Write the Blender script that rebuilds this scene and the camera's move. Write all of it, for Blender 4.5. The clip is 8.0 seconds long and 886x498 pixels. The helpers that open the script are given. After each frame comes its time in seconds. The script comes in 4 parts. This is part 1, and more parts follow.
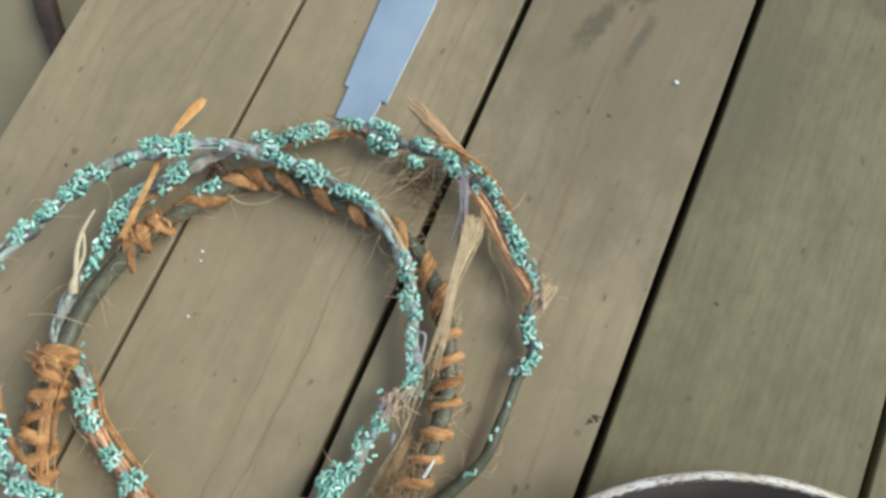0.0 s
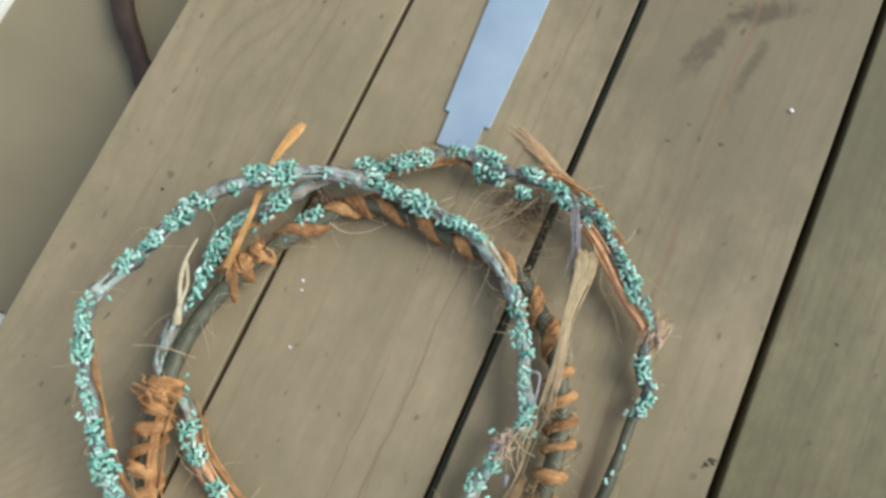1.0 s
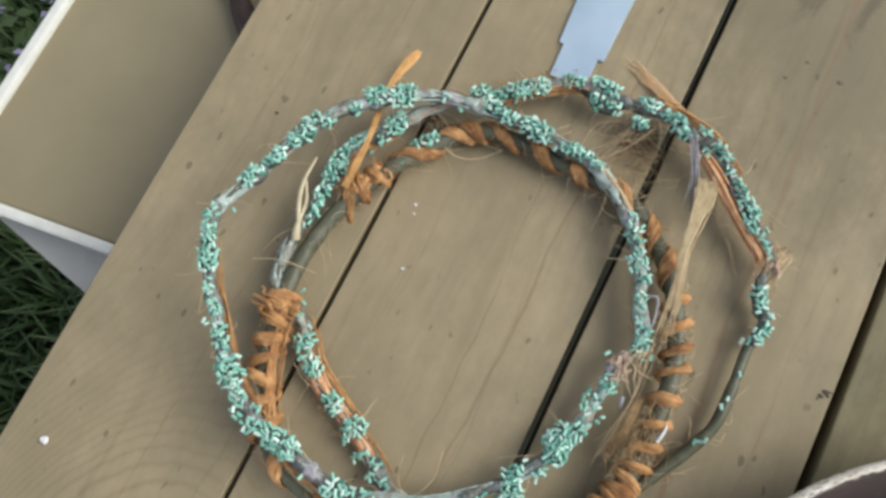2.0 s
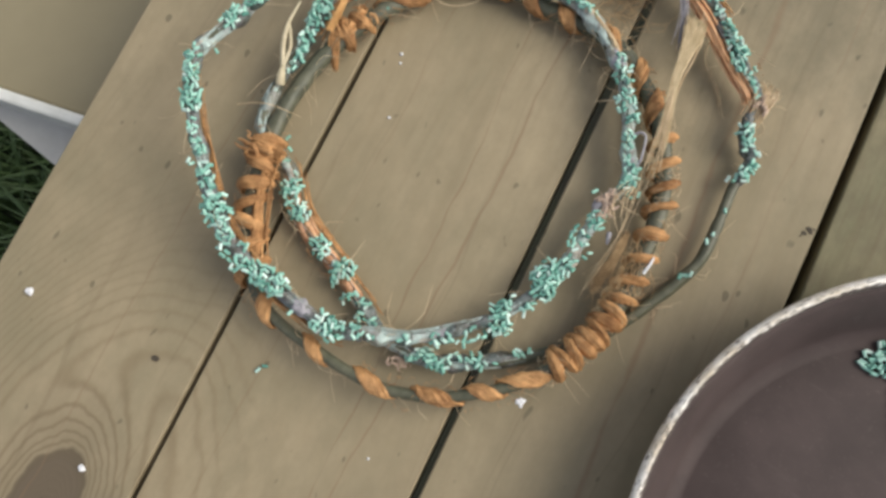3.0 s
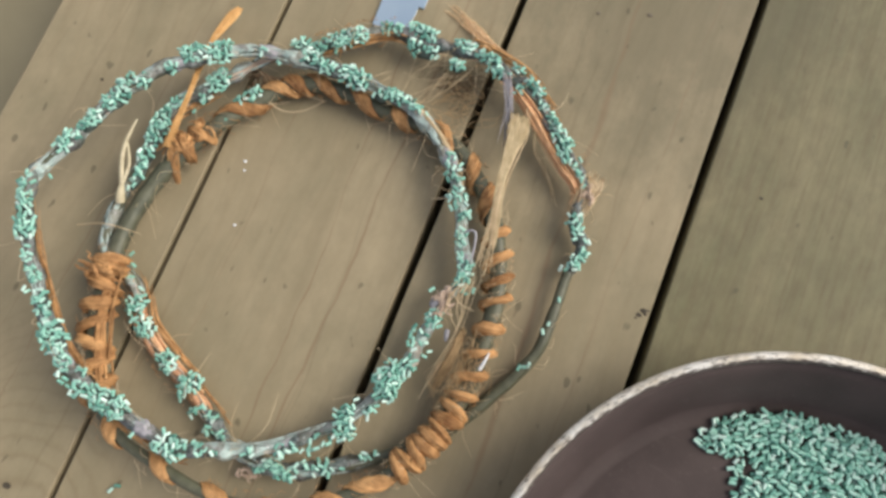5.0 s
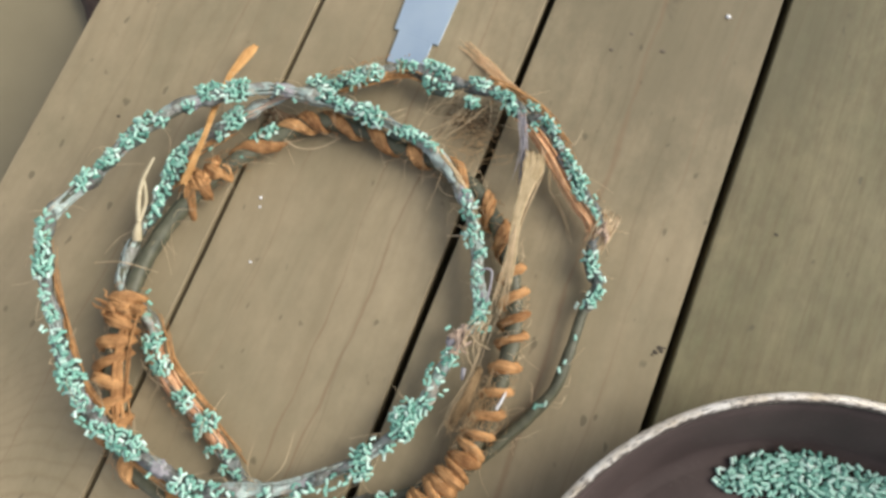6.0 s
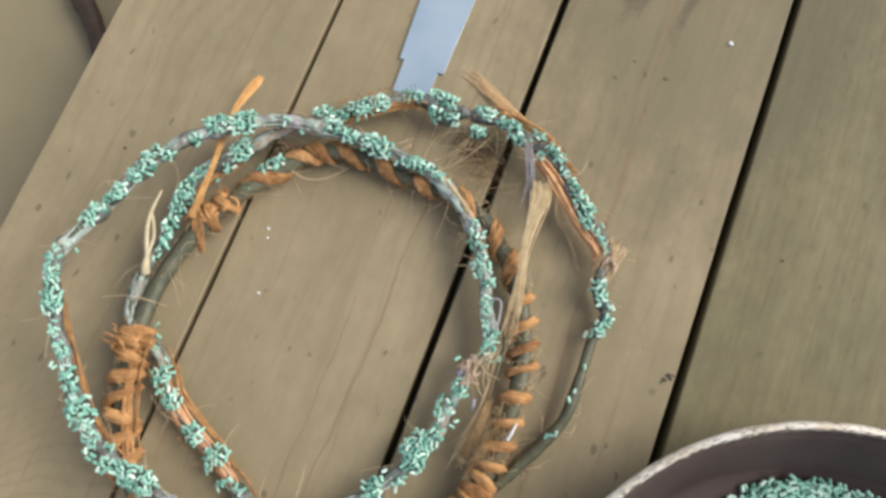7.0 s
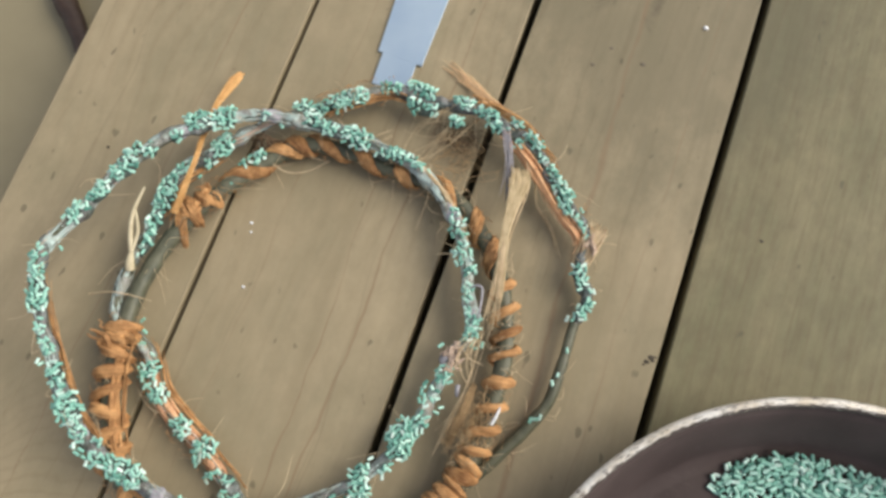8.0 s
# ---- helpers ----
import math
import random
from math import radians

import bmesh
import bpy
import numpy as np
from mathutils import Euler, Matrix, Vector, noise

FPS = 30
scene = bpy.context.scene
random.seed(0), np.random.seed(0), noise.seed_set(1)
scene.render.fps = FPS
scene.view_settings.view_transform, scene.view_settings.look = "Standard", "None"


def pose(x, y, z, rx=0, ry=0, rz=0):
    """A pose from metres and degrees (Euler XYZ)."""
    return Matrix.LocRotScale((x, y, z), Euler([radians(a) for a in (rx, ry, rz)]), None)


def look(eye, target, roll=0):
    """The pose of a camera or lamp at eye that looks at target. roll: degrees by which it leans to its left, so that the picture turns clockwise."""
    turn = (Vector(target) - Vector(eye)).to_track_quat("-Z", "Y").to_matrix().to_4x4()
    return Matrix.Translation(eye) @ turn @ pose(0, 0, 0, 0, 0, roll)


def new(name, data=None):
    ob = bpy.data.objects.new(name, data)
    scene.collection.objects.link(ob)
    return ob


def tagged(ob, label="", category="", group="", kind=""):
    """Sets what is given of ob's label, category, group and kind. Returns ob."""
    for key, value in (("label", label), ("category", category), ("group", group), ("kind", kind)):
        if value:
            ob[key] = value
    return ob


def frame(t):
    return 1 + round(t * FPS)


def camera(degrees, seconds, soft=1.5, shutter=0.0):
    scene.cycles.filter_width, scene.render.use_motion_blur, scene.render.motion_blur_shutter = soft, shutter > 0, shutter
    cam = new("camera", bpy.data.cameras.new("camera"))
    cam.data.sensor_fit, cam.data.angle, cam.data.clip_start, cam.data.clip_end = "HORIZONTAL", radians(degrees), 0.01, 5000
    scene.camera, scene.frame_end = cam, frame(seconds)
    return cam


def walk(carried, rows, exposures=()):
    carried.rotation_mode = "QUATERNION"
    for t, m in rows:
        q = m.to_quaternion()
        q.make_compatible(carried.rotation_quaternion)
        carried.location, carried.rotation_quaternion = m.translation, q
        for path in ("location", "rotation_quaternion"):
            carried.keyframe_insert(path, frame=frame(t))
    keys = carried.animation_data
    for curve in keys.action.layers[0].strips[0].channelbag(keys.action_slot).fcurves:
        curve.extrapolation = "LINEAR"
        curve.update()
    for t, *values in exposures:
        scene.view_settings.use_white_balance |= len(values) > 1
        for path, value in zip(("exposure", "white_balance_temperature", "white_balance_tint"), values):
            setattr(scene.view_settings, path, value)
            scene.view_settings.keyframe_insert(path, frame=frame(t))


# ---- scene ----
cam = camera(63.7, 8.0, soft=3.1)
PATH = [
    (0, (0.1469, -0.0235, 0.2824), (0.1184, 0.0198, 0.0892), -10.40),
    (0.2, (0.13623, -0.01344, 0.28347), (0.10694, 0.02993, 0.09044), -10.80),
    (0.5, (0.1199, -0.0127, 0.2852), (0.0892, 0.0296, 0.0921), -12.20),
    (0.7, (0.11309, -0.01676, 0.28418), (0.08310, 0.02716, 0.09138), -10.39),
    (1, (0.1056, -0.0200, 0.2821), (0.0745, 0.0179, 0.0883), -15.50),
    (1.2, (0.10211, -0.02671, 0.28189), (0.07053, 0.01211, 0.08825), -15.20),
    (1.5, (0.0875, -0.0388, 0.2815), (0.0531, -0.0030, 0.0878), -18.40),
    (1.7, (0.0832, -0.0461, 0.2818), (0.0467, -0.0115, 0.0882), -20.50),
    (2.8, (0.0920, -0.0956, 0.2743), (0.0635, -0.0690, 0.0781), -20.80),
    (3, (0.1003, -0.0993, 0.2717), (0.0739, -0.0744, 0.0750), -20.90),
    (3.2, (0.10881, -0.10118, 0.27143), (0.08571, -0.07713, 0.07423), -18.95),
    (3.5, (0.1304, -0.0972, 0.2713), (0.1101, -0.0719, 0.0740), -15.90),
    (3.7, (0.13692, -0.09124, 0.27234), (0.11660, -0.06546, 0.07505), -15.78),
    (4, (0.1393, -0.0806, 0.2745), (0.1187, -0.0523, 0.0776), -13.90),
    (4.2, (0.14008, -0.07299, 0.27578), (0.11789, -0.04337, 0.07924), -14.82),
    (4.5, (0.1396, -0.0633, 0.2773), (0.1172, -0.0314, 0.0811), -13.30),
    (6, (0.1287, -0.0467, 0.2818), (0.1035, -0.0093, 0.0870), -12.50),
    (6.2, (0.12705, -0.04505, 0.28238), (0.10244, -0.00695, 0.08759), -11.44),
    (6.5, (0.1221, -0.0419, 0.2822), (0.0969, -0.0034, 0.0875), -11.60),
    (6.7, (0.11940, -0.04235, 0.28330), (0.09348, -0.00315, 0.08890), -11.95),
    (7, (0.1213, -0.0405, 0.2849), (0.0964, -0.0008, 0.0905), -11.30),
    (7.2, (0.12095, -0.03952, 0.28486), (0.09673, 0.00005, 0.09031), -11.05),
    (7.5, (0.1235, -0.0424, 0.2849), (0.0983, -0.0019, 0.0907), -11.60),
    (7.7, (0.12438, -0.04511, 0.28536), (0.09993, -0.00336, 0.09130), -10.27),
    (8, (0.1304, -0.0434, 0.2856), (0.1052, -0.0031, 0.0913), -12.70),
]
EXPOSURES = [(0.0, -0.24, 6000, 5), (1.6, -0.27, 6200, 7), (3.0, -0.27, 6500, 10), (4.5, -0.25, 6600, 10), (6.0, -0.15, 6600, 10), (8.0, -0.15, 6600, 10)]
walk(cam, [(t, look(eye, target, roll)) for t, eye, target, roll in PATH], EXPOSURES)

# ---- light ----
world = bpy.data.worlds.new("sky")
scene.world = world
world.use_nodes = True
wn = world.node_tree.nodes
sky = wn.new("ShaderNodeTexSky")
sky.sky_type = "NISHITA"
sky.sun_disc = False
sky.sun_elevation, sky.sun_rotation = radians(40), radians(60)
sky.dust_density, sky.air_density = 2.5, 1.0
haze = wn.new("ShaderNodeHueSaturation")
haze.inputs["Saturation"].default_value = 0.38
world.node_tree.links.new(sky.outputs[0], haze.inputs["Color"])
world.node_tree.links.new(haze.outputs[0], wn["Background"].inputs[0])
wn["Background"].inputs[1].default_value = 0.193
sun = new("sun", bpy.data.lights.new("sun", "SUN"))
sun.data.energy, sun.data.angle, sun.data.color = 2.6, radians(42), (1.0, 0.945, 0.785)
sun.matrix_world = look((0.86 * 4.0, 0.50 * 4.0, 3.4), (0, 0, 0))

# ---- materials ----


class Nodes:
    """A short way to write a node material."""

    def __init__(self, name):
        self.mat = bpy.data.materials.new(name)
        self.mat.use_nodes = True
        self.tree = self.mat.node_tree
        self.bsdf = self.tree.nodes["Principled BSDF"]

    def add(self, kind, **inputs):
        node = self.tree.nodes.new("ShaderNode" + kind)
        for key, value in inputs.items():
            self.put(node.inputs[key], value)
        return node

    def put(self, socket, value):
        if isinstance(value, bpy.types.NodeSocket):
            self.tree.links.new(value, socket)
        else:
            socket.default_value = value

    def coords(self, scale=(1, 1, 1), loc=(0, 0, 0)):
        tc = self.add("TexCoord")
        mp = self.add("Mapping", Scale=scale, Location=loc)
        self.put(mp.inputs["Vector"], tc.outputs["Object"])
        return mp.outputs[0]

    def noise(self, vector, scale=1.0, detail=3.0, rough=0.5, distort=0.0):
        n = self.add("TexNoise", Vector=vector, Scale=scale, Detail=detail, Roughness=rough, Distortion=distort)
        return n.outputs[0]

    def math(self, op, a, b=0.0, c=0.0):
        n = self.add("Math")
        n.operation = op
        for i, v in enumerate((a, b, c)):
            self.put(n.inputs[i], v)
        return n.outputs[0]

    def ramp(self, fac, *stops):
        n = self.add("ValToRGB", Fac=fac)
        el = n.color_ramp.elements
        while len(el) < len(stops):
            el.new(0.5)
        for e, (p, c) in zip(el, stops):
            e.position, e.color = p, (*c, 1) if len(c) == 3 else c
        return n.outputs[0]

    def grey(self, fac, lo, hi):
        return self.ramp(fac, (lo, (0, 0, 0)), (hi, (1, 1, 1)))

    def mix(self, fac, a, b, blend="MIX"):
        n = self.add("Mix")
        n.data_type, n.blend_type = "RGBA", blend
        for key, v in ((0, fac), (6, a), (7, b)):
            self.put(n.inputs[key], (*v, 1) if isinstance(v, tuple) and len(v) == 3 else v)
        return n.outputs[2]

    def bump(self, height, strength=0.3, distance=0.001):
        n = self.add("Bump", Height=height, Strength=strength, Distance=distance)
        self.put(self.bsdf.inputs["Normal"], n.outputs[0])

    def done(self, colour, rough=0.6, metal=0.0, spec=0.5):
        self.put(self.bsdf.inputs["Base Color"], (*colour, 1) if isinstance(colour, tuple) and len(colour) == 3 else colour)
        self.put(self.bsdf.inputs["Roughness"], rough)
        self.put(self.bsdf.inputs["Metallic"], metal)
        self.put(self.bsdf.inputs["Specular IOR Level"], spec)
        return self.mat

    def random(self):
        a = self.add("ObjectInfo").outputs["Random"]
        b = self.add("NewGeometry").outputs["Random Per Island"]
        return self.math("FRACT", self.math("ADD", a, b))


KNOTS = [(-0.0300, -0.2195, 0.0145, 1.0), (0.241, 0.225, 0.012, 0.0), (-0.0540, 0.1180, 0.0002, 0.14)]

SMEARS = [(0.1205, 0.1439, 0.1350, 0.1798, 0.0052, 0.55), (0.1320, 0.1770, 0.1560, 0.1925, 0.0060, 0.62), (0.1445, 0.1418, 0.1500, 0.1740, 0.0036, 0.45)]


GROWTH_LINES = [(0.0575, -0.02, 0.0009, 0.45), (0.0712, 0.02, 0.0012, 0.48), (0.1450, -0.02, 0.0022, 0.50), (0.1700, 0.03, 0.0010, 0.25), (0.0240, 0.02, 0.0008, 0.25), (-0.0330, 0.03, 0.0010, 0.35)]


def wood_material(name, low, high, stain, grime=1.0):
    m = Nodes(name)
    tc = m.add("TexCoord").outputs["Object"]
    rnd = m.add("ObjectInfo").outputs["Random"]
    shift = m.add("CombineXYZ", X=m.math("MULTIPLY", rnd, 3.7), Y=m.math("MULTIPLY", rnd, 9.1), Z=0.0).outputs[0]
    pos = m.add("VectorMath")
    m.put(pos.inputs[0], tc)
    m.put(pos.inputs[1], shift)
    base = pos.outputs[0]

    def stretched(sx, sy):
        return m.add("Mapping", Vector=base, Scale=(sx, sy, sx)).outputs[0]

    sep = m.add("SeparateXYZ", Vector=tc)
    ragged = m.math("MULTIPLY_ADD", m.noise(stretched(60, 40), 1.0, 3.0, 0.6), 0.006, -0.003)
    bend = m.noise(stretched(7, 2.2), 1.0, 3.0, 0.55)
    across = m.math("ADD", m.math("SUBTRACT", sep.outputs[0], KNOTS[0][0]), m.math("MULTIPLY_ADD", bend, 0.085, -0.042))
    flow, free, hearts, nears = None, None, None, None
    for kx, ky, size, weight in KNOTS:
        kd = m.add("VectorMath")
        kd.operation = "DISTANCE"
        m.put(kd.inputs[0], m.add("Mapping", Vector=tc, Scale=(1.0, 0.6, 0.0)).outputs[0])
        kd.inputs[1].default_value = (kx, ky * 0.6, 0)
        dist = m.math("ADD", kd.outputs["Value"], ragged)
        near = m.math("MULTIPLY", m.math("POWER", 2.718, m.math("MULTIPLY", m.math("MULTIPLY", dist, dist), -420.0)), weight)
        term = m.math("MULTIPLY", m.math("MULTIPLY", dist, near), 6.4)
        heart = m.math("MULTIPLY", m.grey(m.math("MULTIPLY_ADD", dist, -1.0 / size, 1.0), 0.0, 0.22), max(weight, 0.12))
        flow = term if flow is None else m.math("ADD", flow, term)
        free = m.math("SUBTRACT", 1.0 if free is None else free, near)
        hearts = heart if hearts is None else m.math("MAXIMUM", hearts, heart)
        nears = near if nears is None else m.math("MAXIMUM", nears, near)
    flow = m.math("ADD", flow, m.math("MULTIPLY", across, m.math("MAXIMUM", free, 0.0)))
    rings = m.math("MULTIPLY_ADD", m.math("SINE", m.math("MULTIPLY_ADD", flow, 640.0, m.math("MULTIPLY", rnd, 30.0))), 0.5, 0.5)
    rings = m.math("POWER", rings, 3.5)
    fine = m.noise(stretched(500, 30), 1.0, 4.0, 0.65)
    wander = m.add("VectorMath")
    m.put(wander.inputs[0], base)
    m.put(wander.inputs[1], m.add("CombineXYZ", X=m.math("MULTIPLY", m.noise(stretched(9, 5.5), 1.0, 3.0, 0.55), 0.032), Y=0.0, Z=0.0).outputs[0])

    def wandering(sx, sy):
        return m.add("Mapping", Vector=wander.outputs[0], Scale=(sx, sy, sx)).outputs[0]

    streak = m.noise(wandering(46, 4.0), 1.0, 4.0, 0.6)
    blot = m.noise(stretched(26, 16), 1.0, 5.0, 0.7)
    mottle = m.noise(stretched(150, 90), 1.0, 4.0, 0.7)
    cloud = m.noise(stretched(7, 5), 1.0, 3.0, 0.55)
    tone = m.mix(m.grey(streak, 0.28, 0.74), low, high)
    tone = m.mix(m.math("MULTIPLY", m.grey(blot, 0.42, 0.66), 0.75), tone, stain)
    tone = m.mix(m.math("MULTIPLY", m.grey(cloud, 0.42, 0.68), 0.30), tone, high)
    tone = m.mix(m.math("MULTIPLY", m.grey(mottle, 0.38, 0.66), 0.34 * grime), tone, (0.160 / grime, 0.130 / grime, 0.080 / grime))
    patchy = m.grey(m.noise(stretched(12, 5), 1.0, 2.0), 0.42, 0.66)
    amount = m.math("ADD", m.math("MULTIPLY", patchy, 0.15), m.math("MULTIPLY", nears, 0.62))
    tone = m.mix(m.math("MULTIPLY", rings, m.math("MULTIPLY", amount, m.math("SUBTRACT", 1.0, m.math("MULTIPLY", hearts, 0.9)))), tone, (0.150, 0.105, 0.056))
    tone = m.mix(m.math("MULTIPLY", m.grey(fine, 0.45, 0.8 - 0.1 * (grime > 1)), 0.34 * grime**1.6), tone, (0.190 / grime**1.6, 0.148 / grime**1.7, 0.086 / grime**1.7))
    tone = m.mix(m.math("MULTIPLY", hearts, 0.85), tone, (0.100, 0.075, 0.056))
    edge = m.math("MULTIPLY", hearts, m.math("SUBTRACT", 1.0, hearts))
    tone = m.mix(m.math("MULTIPLY", edge, 2.4), tone, (0.060, 0.044, 0.030))
    tone = m.mix(m.math("MULTIPLY", m.grey(nears, 0.60, 0.98), 0.45), tone, (0.135, 0.104, 0.068))
    # darker, greyer tone towards one end of the table
    wx, wy = m.math("MULTIPLY_ADD", sep.outputs[0], 1 / 0.08, -0.15 / 0.08), m.math("MULTIPLY_ADD", sep.outputs[1], 1 / 0.15, -0.20 / 0.15)
    far = m.math("SQRT", m.math("ADD", m.math("MULTIPLY", wx, wx), m.math("MULTIPLY", wy, wy)))
    end_grey = m.math("SUBTRACT", m.math("MULTIPLY_ADD", blot, 1.3, 0.55), far)
    tone = m.mix(m.math("MULTIPLY", m.grey(end_grey, 0.0, 0.5), 0.50), tone, (0.118, 0.104, 0.066))
    # dirty smears on one board
    ragged_2 = m.noise(stretched(75, 60), 1.0, 5.0, 0.72, 1.5)
    for sx, sy, tx, ty, wide, dark in SMEARS:
        long = math.hypot(tx - sx, ty - sy) * 0.62
        ux, uy = (tx - sx) / long * 0.62, (ty - sy) / long * 0.62
        ex, ey = m.math("SUBTRACT", sep.outputs[0], (sx + tx) / 2), m.math("SUBTRACT", sep.outputs[1], (sy + ty) / 2)
        run = m.math("ADD", m.math("MULTIPLY", ex, ux / long), m.math("MULTIPLY", ey, uy / long))
        span = m.math("ADD", m.math("MULTIPLY", ex, -uy / wide), m.math("MULTIPLY", ey, ux / wide))
        smear = m.math("SQRT", m.math("ADD", m.math("MULTIPLY", run, run), m.math("MULTIPLY", span, span)))
        smudge = m.math("SUBTRACT", m.math("MULTIPLY", ragged_2, 2.4), m.math("ADD", smear, 0.10))
        tone = m.mix(m.math("MULTIPLY", m.grey(smudge, 0.0, 0.7), dark), tone, (0.070, 0.056, 0.042))
    # single dark growth lines that run the length of a board
    drift = m.noise(m.add("Mapping", Vector=tc, Scale=(3.0, 16.0, 0.0)).outputs[0], 1.0, 3.0, 0.55)
    faint = m.noise(m.add("Mapping", Vector=tc, Scale=(40.0, 30.0, 0.0)).outputs[0], 1.0, 3.0, 0.6)
    for lx, slope, wide, dark in GROWTH_LINES:
        course = m.math("MULTIPLY_ADD", sep.outputs[1], slope, lx)
        course = m.math("ADD", course, m.math("MULTIPLY_ADD", drift, 0.009, -0.0045))
        away = m.math("ABSOLUTE", m.math("SUBTRACT", sep.outputs[0], course))
        line = m.math("SUBTRACT", m.math("MULTIPLY_ADD", faint, 1.6, -0.1), m.math("DIVIDE", away, wide))
        tone = m.mix(m.math("MULTIPLY", m.grey(line, 0.0, 0.7), dark), tone, (0.215, 0.135, 0.080))
    # long thin checks along the grain
    check = m.noise(wandering(300, 5.0), 1.0, 2.0, 0.5)
    tone = m.mix(m.math("MULTIPLY", m.grey(check, 0.635, 0.70), 0.16), tone, (0.130, 0.090, 0.052))
    # mildew flecks
    fleck = m.noise(stretched(210, 110), 1.0, 1.0, 0.4)
    tone = m.mix(m.math("MULTIPLY", m.grey(fleck, 0.715, 0.77), 0.55), tone, (0.085, 0.075, 0.050))
    m.bump(m.math("ADD", m.math("MULTIPLY", fine, 0.7), m.math("MULTIPLY", rings, 0.3)), 0.25, 0.0006)
    return m.done(tone, m.math("MULTIPLY_ADD", fine, 0.2, 0.52), spec=0.3)


def plain(name, a, b, scale=200.0, rough=0.6, metal=0.0, spec=0.5, bump=0.2, depth=0.0004):
    m = Nodes(name)
    v = m.coords()
    n = m.noise(v, scale, 4.0, 0.6)
    n2 = m.noise(v, scale * 0.17, 3.0, 0.5)
    f = m.math("ADD", m.math("MULTIPLY", n, 0.6), m.math("MULTIPLY", n2, 0.4))
    if bump:
        m.bump(n, bump, depth)
    return m.done(m.mix(m.grey(f, 0.32, 0.68), a, b), rough, metal, spec)


def bead_material():
    """Opal glass: a glossy skin over a body that lets some light through."""
    m = Nodes("mint_glass_bead")
    r = m.random()
    c = m.ramp(r, (0.0, (0.15, 0.38, 0.31)), (0.25, (0.29, 0.61, 0.50)), (0.65, (0.42, 0.74, 0.63)), (0.85, (0.54, 0.82, 0.73)), (1.0, (0.72, 0.88, 0.82)))
    m.done(c, 0.20, spec=0.7)
    glow = m.add("BsdfTranslucent", Color=c)
    both = m.add("MixShader", Fac=0.16)
    m.put(both.inputs[1], m.bsdf.outputs[0])
    m.put(both.inputs[2], glow.outputs[0])
    m.put(m.tree.nodes["Material Output"].inputs["Surface"], both.outputs[0])
    return m.mat


def raffia_material(name, dark, light, relief=0.8):
    m = Nodes(name)
    uv = m.add("TexCoord").outputs["UV"]
    mp = m.add("Mapping", Vector=uv, Scale=(3, 26, 1))
    n = m.noise(mp.outputs[0], 1.0, 4.0, 0.65)
    big = m.noise(m.coords(), 240.0, 2.0)
    f = m.math("ADD", m.math("MULTIPLY", n, 0.46), m.math("MULTIPLY", big, 0.40))
    f = m.math("ADD", f, m.math("MULTIPLY", m.random(), 0.14))
    m.bump(n, relief, 0.0007)
    c = m.mix(m.grey(f, 0.36, 0.64), dark, light)
    m.done(c, 0.6, spec=0.3)
    return m.mat


def rim_material():
    m = Nodes("worn_tin_rim")
    v = m.coords()
    sep = m.add("SeparateXYZ", Vector=v)
    dx, dy = m.math("SUBTRACT", sep.outputs[0], 0.2673), m.math("SUBTRACT", sep.outputs[1], -0.1039)
    turn = m.math("ARCTAN2", dy, dx)
    out = m.math("SQRT", m.math("ADD", m.math("MULTIPLY", dx, dx), m.math("MULTIPLY", dy, dy)))
    round_v = m.add("CombineXYZ", X=m.math("MULTIPLY", turn, 42.0), Y=m.math("MULTIPLY", out, 1500.0), Z=m.math("MULTIPLY", sep.outputs[2], 700.0)).outputs[0]
    n = m.noise(round_v, 1.0, 5.0, 0.72)
    n2 = m.noise(v, 70.0, 4.0, 0.65)
    worn = m.mix(m.grey(n2, 0.40, 0.62), (0.74, 0.71, 0.67), (0.52, 0.45, 0.36))
    inner_side = m.grey(m.math("MULTIPLY_ADD", out, -400.0, 43.7), 0.35, 0.75)
    chip = m.math("ADD", m.math("MULTIPLY", inner_side, 0.18), n)
    c = m.mix(m.grey(chip, 0.535, 0.62), worn, (0.10, 0.080, 0.070))
    m.bump(n, 0.4, 0.0004)
    return m.done(c, 0.38, metal=0.25)


def pan_material():
    m = Nodes("dark_baked_enamel")
    v = m.coords()
    n = m.noise(v, 900.0, 3.0, 0.6)
    n2 = m.noise(v, 38.0, 4.0, 0.6)
    c = m.mix(m.grey(n2, 0.35, 0.7), (0.059, 0.043, 0.041), (0.087, 0.064, 0.061))
    c = m.mix(m.math("MULTIPLY", m.grey(n, 0.62, 0.75), 0.35), c, (0.17, 0.14, 0.13))
    scuff = m.noise(m.coords((60, 300, 60)), 1.0, 3.0, 0.7)
    c = m.mix(m.math("MULTIPLY", m.grey(scuff, 0.62, 0.74), 0.10), c, (0.22, 0.19, 0.18))
    m.bump(n, 0.15, 0.0003)
    return m.done(c, m.math("MULTIPLY_ADD", n2, 0.2, 0.52), spec=0.22)


def blade_material():
    m = Nodes("brushed_steel")
    n = m.noise(m.coords((900, 20, 900)), 1.0, 3.0, 0.6)
    n2 = m.noise(m.coords(), 45.0, 3.0, 0.5)
    m.bump(n, 0.05, 0.0002)
    return m.done(m.mix(m.grey(n2, 0.35, 0.7), (0.62, 0.77, 0.91), (0.72, 0.86, 0.97)), m.math("MULTIPLY_ADD", n2, 0.15, 0.30), metal=0.9)


